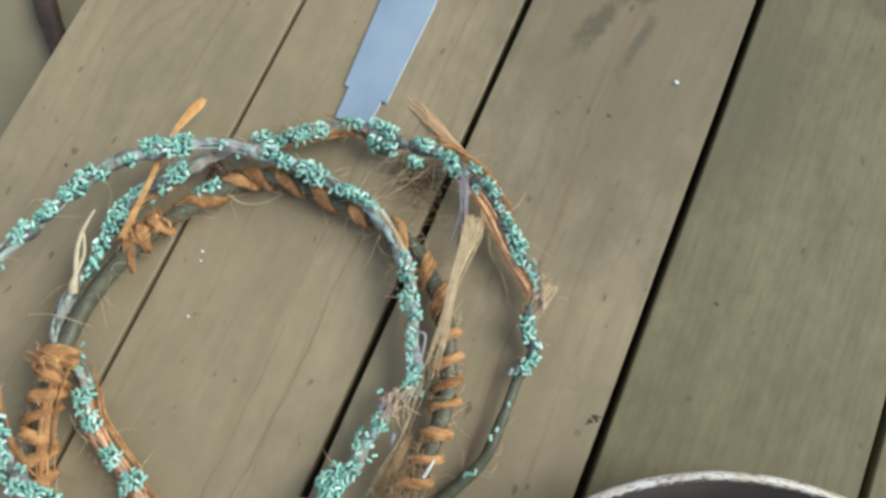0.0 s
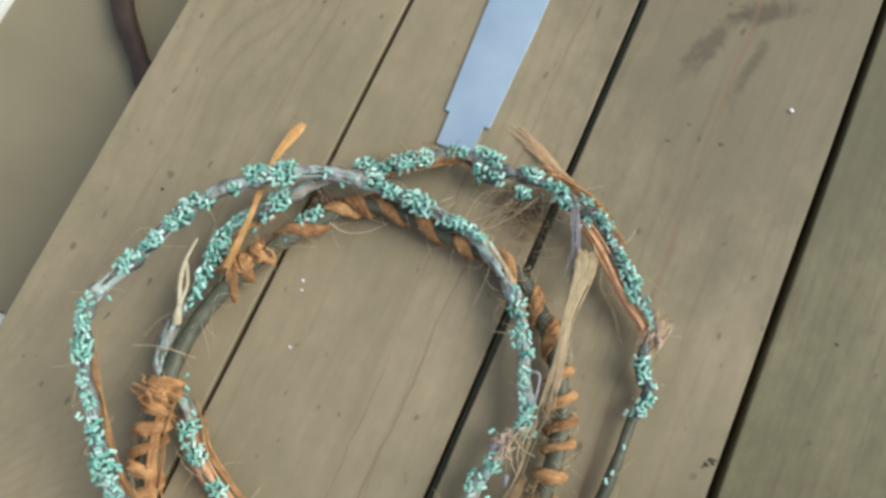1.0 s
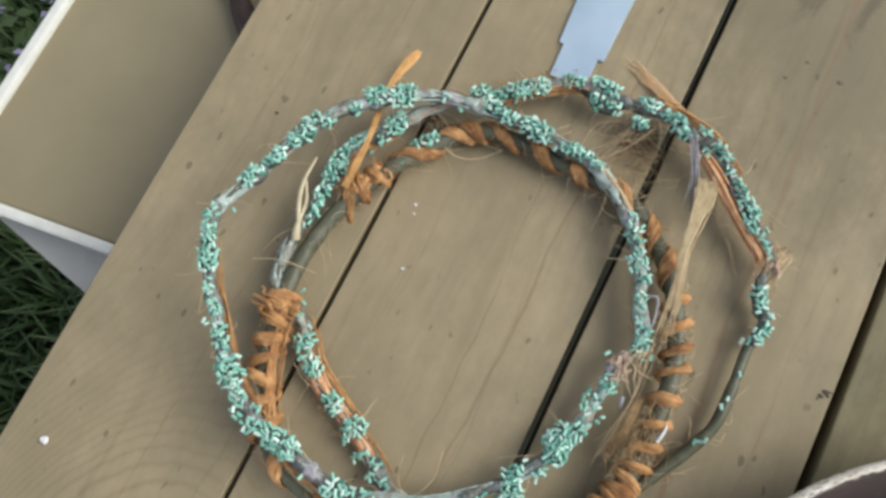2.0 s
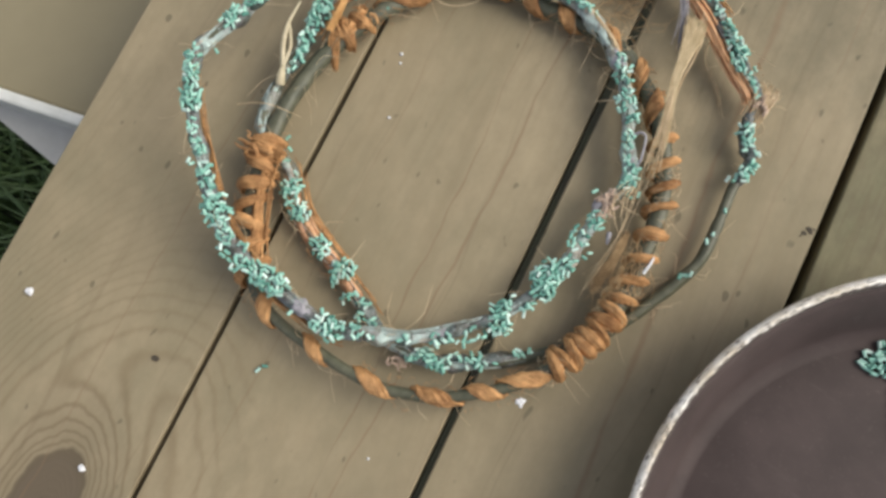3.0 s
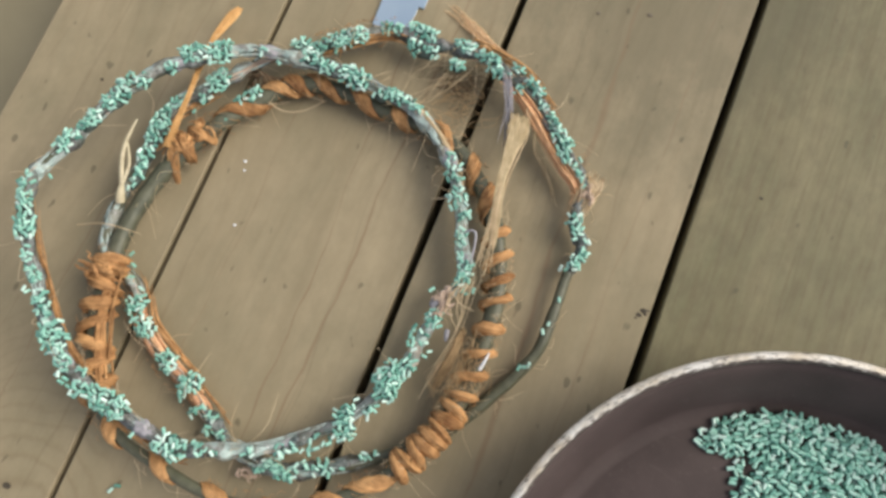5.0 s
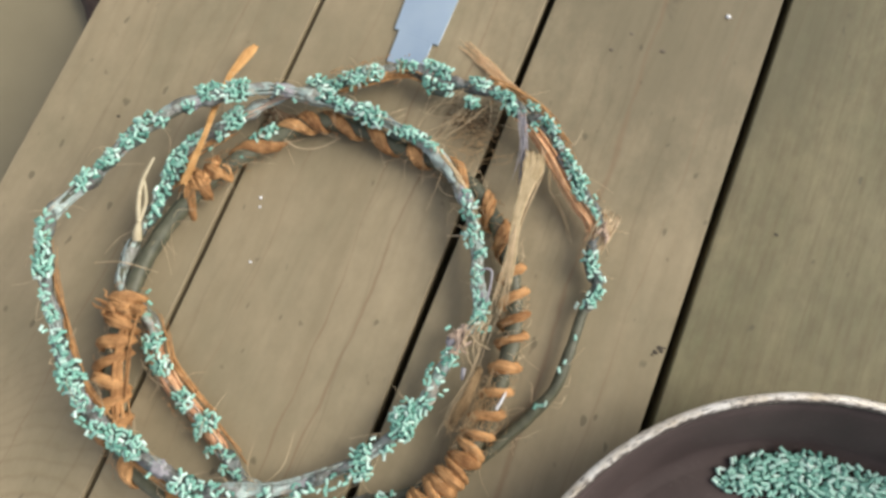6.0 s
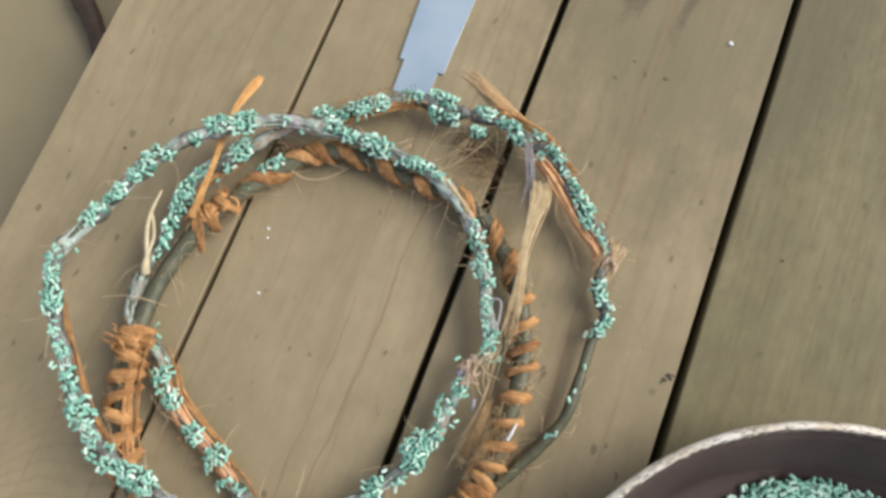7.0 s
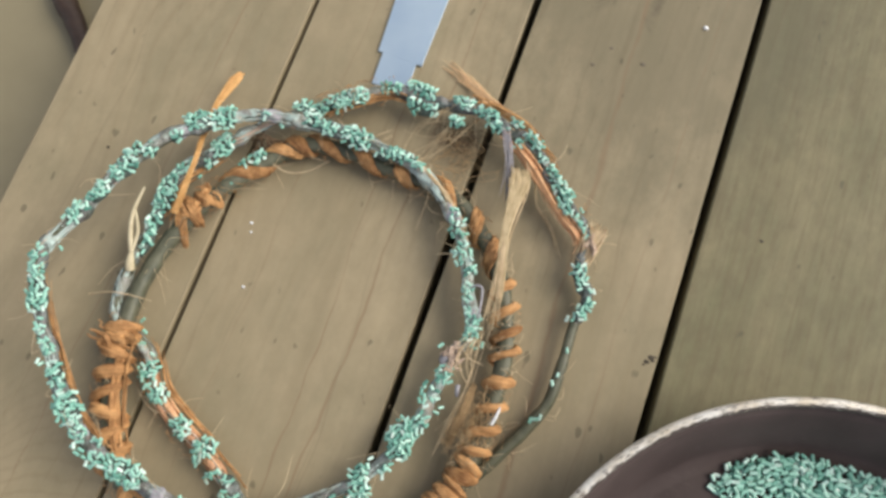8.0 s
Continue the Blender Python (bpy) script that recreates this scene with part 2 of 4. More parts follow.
def tape_material(name, gain):
    m = Nodes(name)
    v = m.coords()
    n = m.noise(v, 95.0, 4.0, 0.65, 0.8)
    n2 = m.noise(v, 760.0, 3.0, 0.65)
    n3 = m.noise(v, 260.0, 3.0, 0.6)
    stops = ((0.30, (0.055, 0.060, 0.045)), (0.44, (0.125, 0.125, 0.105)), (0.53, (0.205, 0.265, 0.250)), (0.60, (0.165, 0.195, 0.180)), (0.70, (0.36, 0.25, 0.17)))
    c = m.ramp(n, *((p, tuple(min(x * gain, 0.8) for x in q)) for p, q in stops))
    c = m.mix(m.math("MULTIPLY", m.grey(n3, 0.42, 0.66), 0.45), c, (0.26, 0.24, 0.26))
    c = m.mix(m.math("MULTIPLY", m.grey(n2, 0.55, 0.70), 0.5), c, (0.56, 0.55, 0.56))
    m.bump(n2, 0.8, 0.0008)
    return m.done(c, 0.36, spec=0.5)


WOOD = wood_material("weathered_board", (0.276, 0.223, 0.140), (0.392, 0.319, 0.209), (0.238, 0.204, 0.129), 0.75)
OLIVE = wood_material("mossy_board", (0.176, 0.156, 0.087), (0.246, 0.214, 0.125), (0.146, 0.140, 0.076), 1.25)
BEAD = bead_material()
ORANGE = raffia_material("orange_raffia", (0.25, 0.112, 0.043), (0.80, 0.445, 0.195))
FRAYED = raffia_material("frayed_orange_raffia", (0.74, 0.49, 0.28), (0.90, 0.66, 0.41), 0.15)
BRIGHT_ORANGE = raffia_material("bright_orange_raffia", (0.46, 0.235, 0.075), (0.80, 0.475, 0.20), 0.15)
PINKISH = raffia_material("pinkish_tan_fibre", (0.50, 0.36, 0.27), (0.80, 0.62, 0.50))
# brown fibres whose dark colour also paints the shadow under the hoops
SHADE_FIBRE = raffia_material("shade_brown_fibre", (0.085, 0.050, 0.028), (0.20, 0.13, 0.075))
STRAW = raffia_material("straw_fibre", (0.50, 0.37, 0.22), (0.78, 0.62, 0.42), 0.2)
SALMON_RAFFIA = raffia_material("salmon_raffia", (0.62, 0.33, 0.165), (0.95, 0.60, 0.36), 0.15)
GOLDEN = raffia_material("golden_straw", (0.41, 0.305, 0.17), (0.71, 0.575, 0.37), 0.15)
TAN = raffia_material("tan_raffia", (0.40, 0.26, 0.13), (0.68, 0.47, 0.26))
BARK = plain("green_willow_bark", (0.058, 0.062, 0.040), (0.140, 0.138, 0.092), 300.0, 0.5)
TAPE = tape_material("grey_tape", 2.2)
# tape darkened to paint the shade between thickly packed beads
SHADE_TAPE = tape_material("shade_grey_tape", 0.6)
SALMON = plain("salmon_pink_tape", (0.38, 0.175, 0.085), (0.62, 0.345, 0.205), 420.0, 0.45, bump=0.5, depth=0.0006)
# near-black green that puts the shade of deep bead gaps into colour
GAP_SHADE = plain("bead_gap_shade", (0.028, 0.042, 0.036), (0.095, 0.125, 0.110), 600.0, 0.5, bump=0.8, depth=0.0008)
LILAC = plain("pale_lilac_tape", (0.23, 0.22, 0.24), (0.48, 0.455, 0.50), 420.0, 0.34, bump=0.5, depth=0.0006)
PEELED = plain("peeled_wood", (0.38, 0.31, 0.19), (0.58, 0.51, 0.36), 350.0, 0.6)
PAN = pan_material()
RIM = rim_material()
STEEL = blade_material()
SEAT = plain("beige_painted_board", (0.250, 0.212, 0.130), (0.300, 0.255, 0.160), 26.0, 0.6, bump=0.1)
WHITE = plain("white_painted_edge", (0.66, 0.66, 0.62), (0.80, 0.80, 0.77), 150.0, 0.5)
# the shade on the chair's side rail is put into this grey
GREY = plain("shade_grey_side", (0.46, 0.45, 0.43), (0.54, 0.53, 0.51), 120.0, 0.6)
BRANCH = plain("brown_bark", (0.026, 0.015, 0.010), (0.070, 0.040, 0.028), 160.0, 0.6, bump=0.6, depth=0.001)
FLECK = plain("white_fleck", (0.70, 0.70, 0.72), (0.82, 0.82, 0.84), 900.0, 0.5)
DARKBIT = plain("dark_crumb", (0.048, 0.038, 0.027), (0.085, 0.068, 0.048), 900.0, 0.8)
FAINT = plain("grey_brown_crumb", (0.120, 0.098, 0.070), (0.165, 0.135, 0.098), 900.0, 0.8)
# soil taken near black: its colour includes the shade under the table
SOIL = plain("shade_dark_soil_and_moss", (0.008, 0.007, 0.004), (0.015, 0.019, 0.008), 30.0, 0.9)
LEAF = plain("grass_blade", (0.030, 0.060, 0.020), (0.085, 0.140, 0.045), 14.0, 0.55, bump=0)
PETAL = plain("violet_petal", (0.22, 0.19, 0.38), (0.38, 0.33, 0.52), 60.0, 0.6, bump=0)

# ---- building helpers ----


def mesh_of(name, verts, faces, material, smooth=True, uvs=None):
    me = bpy.data.meshes.new(name)
    me.from_pydata([tuple(v) for v in verts], [], faces)
    if smooth:
        me.polygons.foreach_set("use_smooth", [True] * len(me.polygons))
    if uvs is not None:
        layer = me.uv_layers.new(name="UVMap")
        flat = np.array(uvs, dtype=np.float32)[[loop.vertex_index for loop in me.loops]]
        layer.data.foreach_set("uv", flat.ravel())
    me.materials.append(material)
    me.update()
    return me


def thing(name, at, label, category, group="", kind=""):
    ob = new(name)
    ob.empty_display_size = 0.02
    ob.location = at
    return tagged(ob, label, category, group, kind)


def attach(ob, parent):
    ob.parent = parent
    ob.matrix_parent_inverse = Matrix() if parent.parent else Matrix.Translation(-parent.location)
    return ob


def part(name, data, parent, label="", kind=""):
    return tagged(attach(new(name, data), parent), label, kind=kind)


def bevelled(bm, width, segments=2):
    bmesh.ops.bevel(bm, geom=list(bm.edges), offset=width, segments=segments, affect="EDGES", profile=0.5)


def box_mesh(name, lo, hi, material, bevel=0.002):
    bm = bmesh.new()
    bmesh.ops.create_cube(bm, size=1)
    for v in bm.verts:
        v.co = Vector([lo[i] + (v.co[i] + 0.5) * (hi[i] - lo[i]) for i in range(3)])
    bevelled(bm, bevel)
    me = bpy.data.meshes.new(name)
    bm.to_mesh(me)
    bm.free()
    me.materials.append(material)
    return me


class Path:
    """A smooth curve through control points, with frames along its length."""

    def __init__(self, points, closed=True, steps=24):
        p = np.array(points, float)
        n = len(p)
        out, us = [], []
        last = n if closed else n - 1
        for i in range(last):
            if closed:
                a, b, c, d = (p[(i + k) % n] for k in (-1, 0, 1, 2))
            else:
                a, b, c, d = (p[min(max(i + k, 0), n - 1)] for k in (-1, 0, 1, 2))
            for j in range(steps):
                t = j / steps
                out.append(0.5 * (2 * b + (c - a) * t + (2 * a - 5 * b + 4 * c - d) * t * t + (3 * b - a - 3 * c + d) * t**3))
                us.append(i + t)
        if not closed:
            out.append(p[-1])
            us.append(n - 1)
        self.p, self.u, self.closed, self.n = np.array(out), np.array(us), closed, n
        if closed:
            t = np.roll(self.p, -1, 0) - np.roll(self.p, 1, 0)
        else:
            t = np.gradient(self.p, axis=0)
        self.t = t / np.linalg.norm(t, axis=1)[:, None]
        seg = np.linalg.norm(np.diff(self.p, axis=0), axis=1)
        self.s = np.r_[0, np.cumsum(seg)]
        self.length = self.s[-1] + (np.linalg.norm(self.p[0] - self.p[-1]) if closed else 0)

    def at(self, u):
        """Place, tangent, upward normal and side at the parameter u."""
        if self.closed:
            u = u % self.n
            uu = np.r_[self.u, self.n]
            pp, tt = np.vstack([self.p, self.p[:1]]), np.vstack([self.t, self.t[:1]])
        else:
            uu, pp, tt = self.u, self.p, self.t
        p = np.array([np.interp(u, uu, pp[:, i]) for i in range(3)])
        t = np.array([np.interp(u, uu, tt[:, i]) for i in range(3)])
        t /= np.linalg.norm(t)
        side = np.cross(t, (0, 0, 1.0))
        side /= np.linalg.norm(side)
        up = np.cross(side, t)
        return p, t, up, side

    def at_s(self, s):
        return float(np.interp(s, self.s, self.u))

    def s_of(self, u):
        return float(np.interp(u % self.n if self.closed else u, self.u, self.s))


def tube(path, radius, sides=10, u0=None, u1=None, count=None, wob=0.0, seed=0, cap=True):
    """Vertices, faces and uvs of a tube along the path; radius is a number or a function of u."""
    full = u0 is None
    us = list(path.u) if full else list(np.linspace(u0, u1, count or 24))
    closed = full and path.closed
    verts, faces, uvs = [], [], []
    for i, u in enumerate(us):
        p, t, up, side = path.at(u)
        r = radius(u) if callable(radius) else radius
        for k in range(sides):
            a = 2 * math.pi * k / sides
            q = r
            if wob:
                q *= 1 + wob * noise.noise(Vector((u * 2.3 + seed * 7.1, math.cos(a) * 1.3, math.sin(a) * 1.3)))
            verts.append(p + q * (math.cos(a) * side + math.sin(a) * up))
            uvs.append((u * 0.5, k / sides))
    rings = len(us)
    for i in range(rings if closed else rings - 1):
        j = (i + 1) % rings
        for k in range(sides):
            m = (k + 1) % sides
            faces.append((i * sides + k, i * sides + m, j * sides + m, j * sides + k))
    if not closed and cap:
        faces.append(tuple(range(sides)))
        faces.append(tuple((rings - 1) * sides + k for k in reversed(range(sides))))
    return verts, faces, uvs


def join(chunks):
    verts, faces, uvs = [], [], []
    for v, f, w in chunks:
        o = len(verts)
        verts += list(v)
        uvs += list(w)
        faces += [tuple(i + o for i in q) for q in f]
    return verts, faces, uvs


def strand(points, radius, sides=5, steps=8):
    path = Path(points, closed=False, steps=steps)
    n = len(points) - 1
    return tube(path, lambda u: radius * (1 - 0.6 * (u / n) ** 3), sides, 0, n, len(path.u))


# ---- table ----
GROUND = -0.72
table = thing("garden_table", (0.14, 0.1, GROUND), "weathered pale wooden garden table with open gaps between boards", "table")
EDGES = [(-0.0957, -0.0012), (0.0010, 0.0932), (0.0966, 0.1880), (0.1917, 0.2828), (0.2862, 0.3780), (0.3812, 0.4730)]


def board_mesh(x0, x1, seed):
    """One table board with slightly wavy, rounded long edges."""
    rows = 46
    y0, y1, top, bottom, r = -0.62, 0.86, 0.0, -0.036, 0.0006
    verts, faces = [], []
    for i in range(rows):
        y = y0 + (y1 - y0) * i / (rows - 1)
        wl = 0.0004 * noise.noise(Vector((seed * 3.1, y * 14, 0)))
        wr = 0.0004 * noise.noise(Vector((seed * 5.7, y * 14, 4)))
        a, b = x0 + wl, x1 + wr
        ring = [(a, bottom), (a, top - r), (a + 0.3 * r, top - 0.3 * r), (a + r, top), (a + 0.25 * (b - a), top), ((a + b) / 2, top),
                (a + 0.75 * (b - a), top), (b - r, top), (b - 0.3 * r, top - 0.3 * r), (b, top - r), (b, bottom)]
        verts += [(x, y, z) for x, z in ring]
    n = 11
    for i in range(rows - 1):
        for k in range(n):
            m = (k + 1) % n
            faces.append((i * n + k, (i + 1) * n + k, (i + 1) * n + m, i * n + m))
    faces.append(tuple(range(n)))
    faces.append(tuple((rows - 1) * n + k for k in reversed(range(n))))
    return mesh_of("board", verts, faces, OLIVE if x0 > 0.15 else WOOD, smooth=False)


for i, (x0, x1) in enumerate(EDGES):
    part("board", board_mesh(x0, x1, i), table)
for y in (-0.45, 0.68):
    part("crossbeam", box_mesh("crossbeam", (-0.02, y - 0.03, -0.106), (0.44, y + 0.03, -0.036), WOOD), table)
    for x in (0.0, 0.38):
        part("leg", box_mesh("leg", (x, y - 0.03, GROUND), (x + 0.06, y + 0.03, -0.106), WOOD), table)

# ---- wreath ----
RING_A = [(-0.0496, -0.0407, 0.0255), (-0.0438, -0.0219, 0.024), (-0.0362, 0.0008, 0.023), (-0.0245, 0.0191, 0.021), (-0.008, 0.0346, 0.018),
          (0.0056, 0.0415, 0.016), (0.019, 0.0443, 0.014), (0.038, 0.0462, 0.013), (0.0552, 0.0452, 0.012), (0.0737, 0.0419, 0.011),
          (0.0912, 0.0299, 0.011), (0.0994, 0.0208, 0.011), (0.1102, 0.0009, 0.011), (0.1161, -0.0144, 0.01), (0.1122, -0.0242, 0.01),
          (0.1106, -0.0376, 0.009), (0.1075, -0.055, 0.008), (0.0957, -0.0778, 0.009), (0.0816, -0.0921, 0.011), (0.068, -0.1016, 0.013),
          (0.0527, -0.1073, 0.015), (0.0417, -0.1105, 0.017), (0.0141, -0.1054, 0.0195), (-0.0034, -0.0992, 0.022), (-0.0155, -0.0896, 0.024),
          (-0.0297, -0.0741, 0.025), (-0.0425, -0.0577, 0.026)]
RING_B = [(0.0512, 0.0727, 0.008), (0.0674, 0.0725, 0.008), (0.0842, 0.0743, 0.009), (0.102, 0.0711, 0.01), (0.1155, 0.0647, 0.01),
          (0.1333, 0.0491, 0.009), (0.1477, 0.0371, 0.008), (0.1484, 0.0235, 0.007), (0.1545, 0.0139, 0.006), (0.1526, 0.002, 0.006),
          (0.1529, -0.0249, 0.006), (0.1488, -0.0381, 0.005), (0.1417, -0.0522, 0.004), (0.1306, -0.0703, 0.004), (0.1139, -0.0856, 0.0045),
          (0.098, -0.0962, 0.006), (0.0799, -0.1047, 0.007), (0.0642, -0.1052, 0.006), (0.0499, -0.1005, 0.005), (0.0341, -0.0913, 0.005),
          (0.0201, -0.085, 0.005), (0.0066, -0.0767, 0.006), (-0.0043, -0.0627, 0.006), (-0.0202, -0.052, 0.01), (-0.0222, -0.03, 0.011),
          (-0.0202, -0.0098, 0.011), (-0.0196, 0.0067, 0.011), (-0.0105, 0.0198, 0.01), (-0.0051, 0.0288, 0.009), (0.0079, 0.0437, 0.008),
          (0.0223, 0.0528, 0.008), (0.0364, 0.0634, 0.009)]
RING_C = [(-0.0154, -0.0467, 0.010), (-0.015, -0.0317, 0.009), (-0.0114, -0.0153, 0.009), (-0.0027, 0.0045, 0.009), (0.0075, 0.0202, 0.007),
          (0.021, 0.0362, 0.006), (0.0395, 0.0414, 0.0055), (0.0656, 0.0394, 0.0055), (0.0808, 0.0391, 0.0055), (0.0948, 0.0344, 0.0055),
          (0.1083, 0.024, 0.006), (0.1187, 0.0116, 0.008), (0.126, -0.0024, 0.009), (0.131, -0.0178, 0.009), (0.1325, -0.0404, 0.009),
          (0.1304, -0.0637, 0.010), (0.1239, -0.0805, 0.011), (0.1144, -0.0952, 0.011), (0.1031, -0.1056, 0.011), (0.0855, -0.1166, 0.011),
          (0.065, -0.1218, 0.011), (0.0415, -0.1205, 0.011), (0.0149, -0.1148, 0.010), (0.0007, -0.1001, 0.010), (-0.0088, -0.0808, 0.011),
          (-0.0133, -0.0613, 0.011)]
# bead clumps: place along the hoop, offset to its inner side, half length and half width in millimetres, packing
CLUMPS_A_TOP = [(0.38, 6.4, 3.9, 1.2, 0.4), (1.0, 0.1, 5.3, 3.1, 1.0), (1.48, 1.7, 5.8, 2.9, 1.0), (2.02, 1.8, 6.4, 3.7, 1.0), (2.36, -1.8, 3.9, 2.3, 0.9),
                (2.6, 1.7, 2.5, 3.3, 0.8), (3.12, 1.7, 3.0, 2.5, 0.7), (3.52, -1.6, 4.9, 3.8, 1.0), (4.0, 0.9, 6.2, 4.8, 1.0), (5.14, 1.2, 1.6, 2.0, 0.8),
                (5.78, 4.7, 2.0, 1.4, 0.5), (6.4, -0.9, 3.2, 3.4, 0.9), (6.8, 0.2, 3.6, 3.0, 1.0), (7.48, 0.6, 7.1, 4.5, 1.0)]
CLUMPS_A_RIGHT = [(8.2, 2.8, 3.1, 2.4, 0.6), (8.5, 0.3, 4.5, 2.7, 1.0), (8.92, -0.7, 4.1, 2.2, 1.0), (9.22, -2.9, 1.2, 1.0, 0.8), (10.06, -1.2, 1.6, 1.6, 0.8),
                  (10.76, -0.2, 6.1, 3.7, 0.65), (11.38, 0.6, 4.7, 3.5, 0.9), (11.66, -1.3, 2.0, 2.2, 1.0), (12.02, 0.6, 4.1, 2.2, 1.0), (12.46, 1.7, 2.0, 2.0, 0.8),
                  (12.8, 0.1, 3.7, 2.6, 1.0), (12.9, -0.6, 5.6, 2.9, 0.9), (13.32, -5.2, 2.1, 1.2, 0.8), (13.9, 5.1, 1.2, 1.0, 0.6), (14.64, -0.4, 3.7, 3.5, 1.0),
                  (15.18, 1.6, 5.2, 3.7, 0.65)]
CLUMPS_A_FRONT = [(15.54, -1.6, 4.1, 3.6, 0.5), (15.86, -0.4, 4.1, 3.1, 0.9), (16.2, 1.5, 6.6, 5.0, 1.0), (16.38, -1.5, 4.1, 3.6, 1.0), (16.64, -3.6, 5.2, 1.2, 0.8),
                  (16.78, 2.4, 2.1, 1.2, 0.8), (17.04, 1.5, 4.6, 3.1, 0.9), (17.16, -3.3, 4.3, 4.1, 1.0), (17.64, -5.1, 9.2, 1.3, 0.7), (17.7, -1.6, 4.1, 1.1, 0.7),
                  (18.24, -2.1, 5.1, 2.2, 0.8), (19.08, -1.3, 2.5, 2.0, 0.7), (19.94, -1.0, 5.0, 1.3, 0.8), (20.22, 1.6, 2.0, 2.0, 0.8), (21.02, 0.1, 6.0, 4.6, 1.0),
                  (21.54, -4.3, 1.0, 1.0, 0.6), (21.98, 0.7, 8.1, 4.6, 1.0)]
CLUMPS_A_LEFT = [(22.44, -0.8, 4.9, 2.8, 0.7), (22.6, -4.6, 3.3, 1.0, 0.8), (22.78, 3.6, 2.0, 1.5, 0.8), (23.0, -3.3, 2.0, 1.7, 0.8), (23.32, 0.3, 5.5, 2.7, 0.9),
                 (23.9, 1.0, 5.8, 5.3, 1.0), (24.5, 0.8, 6.4, 2.9, 0.9), (24.86, -3.6, 1.4, 1.2, 0.8), (25.02, 0.4, 3.9, 1.9, 0.9), (25.34, -0.1, 5.8, 1.6, 0.9),
                 (25.96, 0.7, 5.4, 4.2, 1.0), (26.48, 0.5, 4.8, 2.7, 1.0), (26.92, -0.1, 2.5, 2.7, 1.0)]
CLUMPS_B_TOP = [(0.0, 0.1, 5.0, 2.6, 1.0), (0.76, -2.8, 7.2, 2.9, 1.0), (0.9, 4.3, 6.8, 3.5, 0.75), (1.86, 7.5, 4.1, 2.6, 0.9), (1.9, -0.9, 4.5, 2.6, 1.0),
                (2.52, -0.1, 6.2, 2.5, 1.0), (2.86, 2.8, 5.1, 2.5, 1.0), (3.2, -2.8, 4.1, 1.4, 0.8), (3.72, 3.4, 2.7, 2.1, 0.8), (3.86, -2.3, 4.7, 2.6, 1.0),
                (4.26, -0.8, 2.7, 1.6, 1.0), (4.58, -1.0, 5.1, 2.1, 1.0), (4.94, -0.7, 5.1, 3.6, 1.0), (5.22, 1.9, 3.1, 2.5, 0.9)]
CLUMPS_B_RIGHT = [(5.32, -2.1, 2.7, 1.0, 0.8), (5.64, 0.6, 6.2, 1.1, 0.9), (7.08, 0.7, 4.6, 2.9, 0.9), (7.52, 3.1, 1.2, 1.0, 0.8), (7.88, -1.0, 4.8, 1.6, 0.9),
                  (8.56, -0.4, 4.4, 2.5, 0.9), (8.94, 2.2, 1.2, 1.2, 0.9), (9.38, 0.4, 1.0, 0.8, 0.7), (9.72, 1.2, 1.0, 0.9, 0.8), (9.9, 1.2, 1.0, 0.8, 0.7),
                  (10.84, 0.1, 2.3, 1.7, 0.8), (14.34, 1.9, 4.2, 1.6, 0.8), (14.84, -0.9, 1.7, 1.2, 0.8)]
CLUMPS_B_FRONT = [(15.22, 0.1, 4.2, 3.1, 0.8), (15.58, 0.8, 2.7, 2.3, 0.7), (15.9, -1.1, 5.0, 2.5, 1.0), (16.22, 1.5, 3.5, 2.3, 0.9), (16.46, -1.3, 2.1, 2.1, 0.8),
                  (17.76, -0.3, 4.0, 1.5, 0.8), (18.06, -2.4, 2.3, 1.8, 0.8), (18.22, 1.8, 2.6, 2.6, 0.9), (18.52, -1.4, 2.0, 3.6, 0.9), (18.96, -2.4, 1.8, 2.6, 0.9),
                  (19.06, 1.8, 4.2, 4.2, 1.0), (19.88, 0.6, 4.8, 3.5, 1.0), (20.92, 1.2, 4.4, 3.7, 1.0), (21.30, -0.8, 2.3, 3.0, 0.9), (21.52, 0.0, 3.0, 4.5, 1.0),
                  (21.86, 3.2, 1.5, 1.0, 0.7), (22.08, 0.3, 1.9, 1.7, 0.6), (22.28, 4.5, 1.2, 0.8, 0.7), (22.44, 7.3, 1.4, 1.0, 0.8)]
CLUMPS_B_LEFT = [(24.32, 2.7, 6.7, 2.0, 0.8), (24.78, 0.7, 4.1, 3.1, 0.9), (25.42, 0.2, 7.8, 3.9, 1.0), (26.22, -0.2, 5.9, 2.2, 0.9), (26.44, 6.7, 1.2, 0.9, 0.6),
                 (26.86, 3.1, 2.6, 2.5, 0.7), (27.66, 0.4, 5.3, 4.5, 1.0), (29.78, -3.0, 4.1, 2.3, 0.9), (30.16, 1.3, 6.2, 3.1, 0.9), (30.52, 0.8, 3.1, 4.1, 0.8),
                 (30.94, 0.7, 7.8, 3.9, 1.0)]
CLUMPS_C = [(3.4, 1.1, 1.3, 1.0, 0.8), (4.1, -2.5, 6.6, 3.1, 1.0)]
CLUMPS_A = CLUMPS_A_TOP + CLUMPS_A_RIGHT + CLUMPS_A_FRONT + CLUMPS_A_LEFT
CLUMPS_B = CLUMPS_B_TOP + CLUMPS_B_RIGHT + CLUMPS_B_FRONT + CLUMPS_B_LEFT
pa, pb, pc = Path(RING_A), Path(RING_B), Path(RING_C)
wreath = thing("wreath", (0.05, -0.02, 0.0), "three willow hoops wound with mint beads and orange raffia", "wreath")


def stem_part(name, path, radius, label, seed):
    v, f, w = tube(path, radius, 10, wob=0.16, seed=seed)
    return part(name, mesh_of(name, v, f, BARK, uvs=w), wreath, label)


stem_a = stem_part("stem", pa, 0.0019, "thin grey-green willow stem", 1)
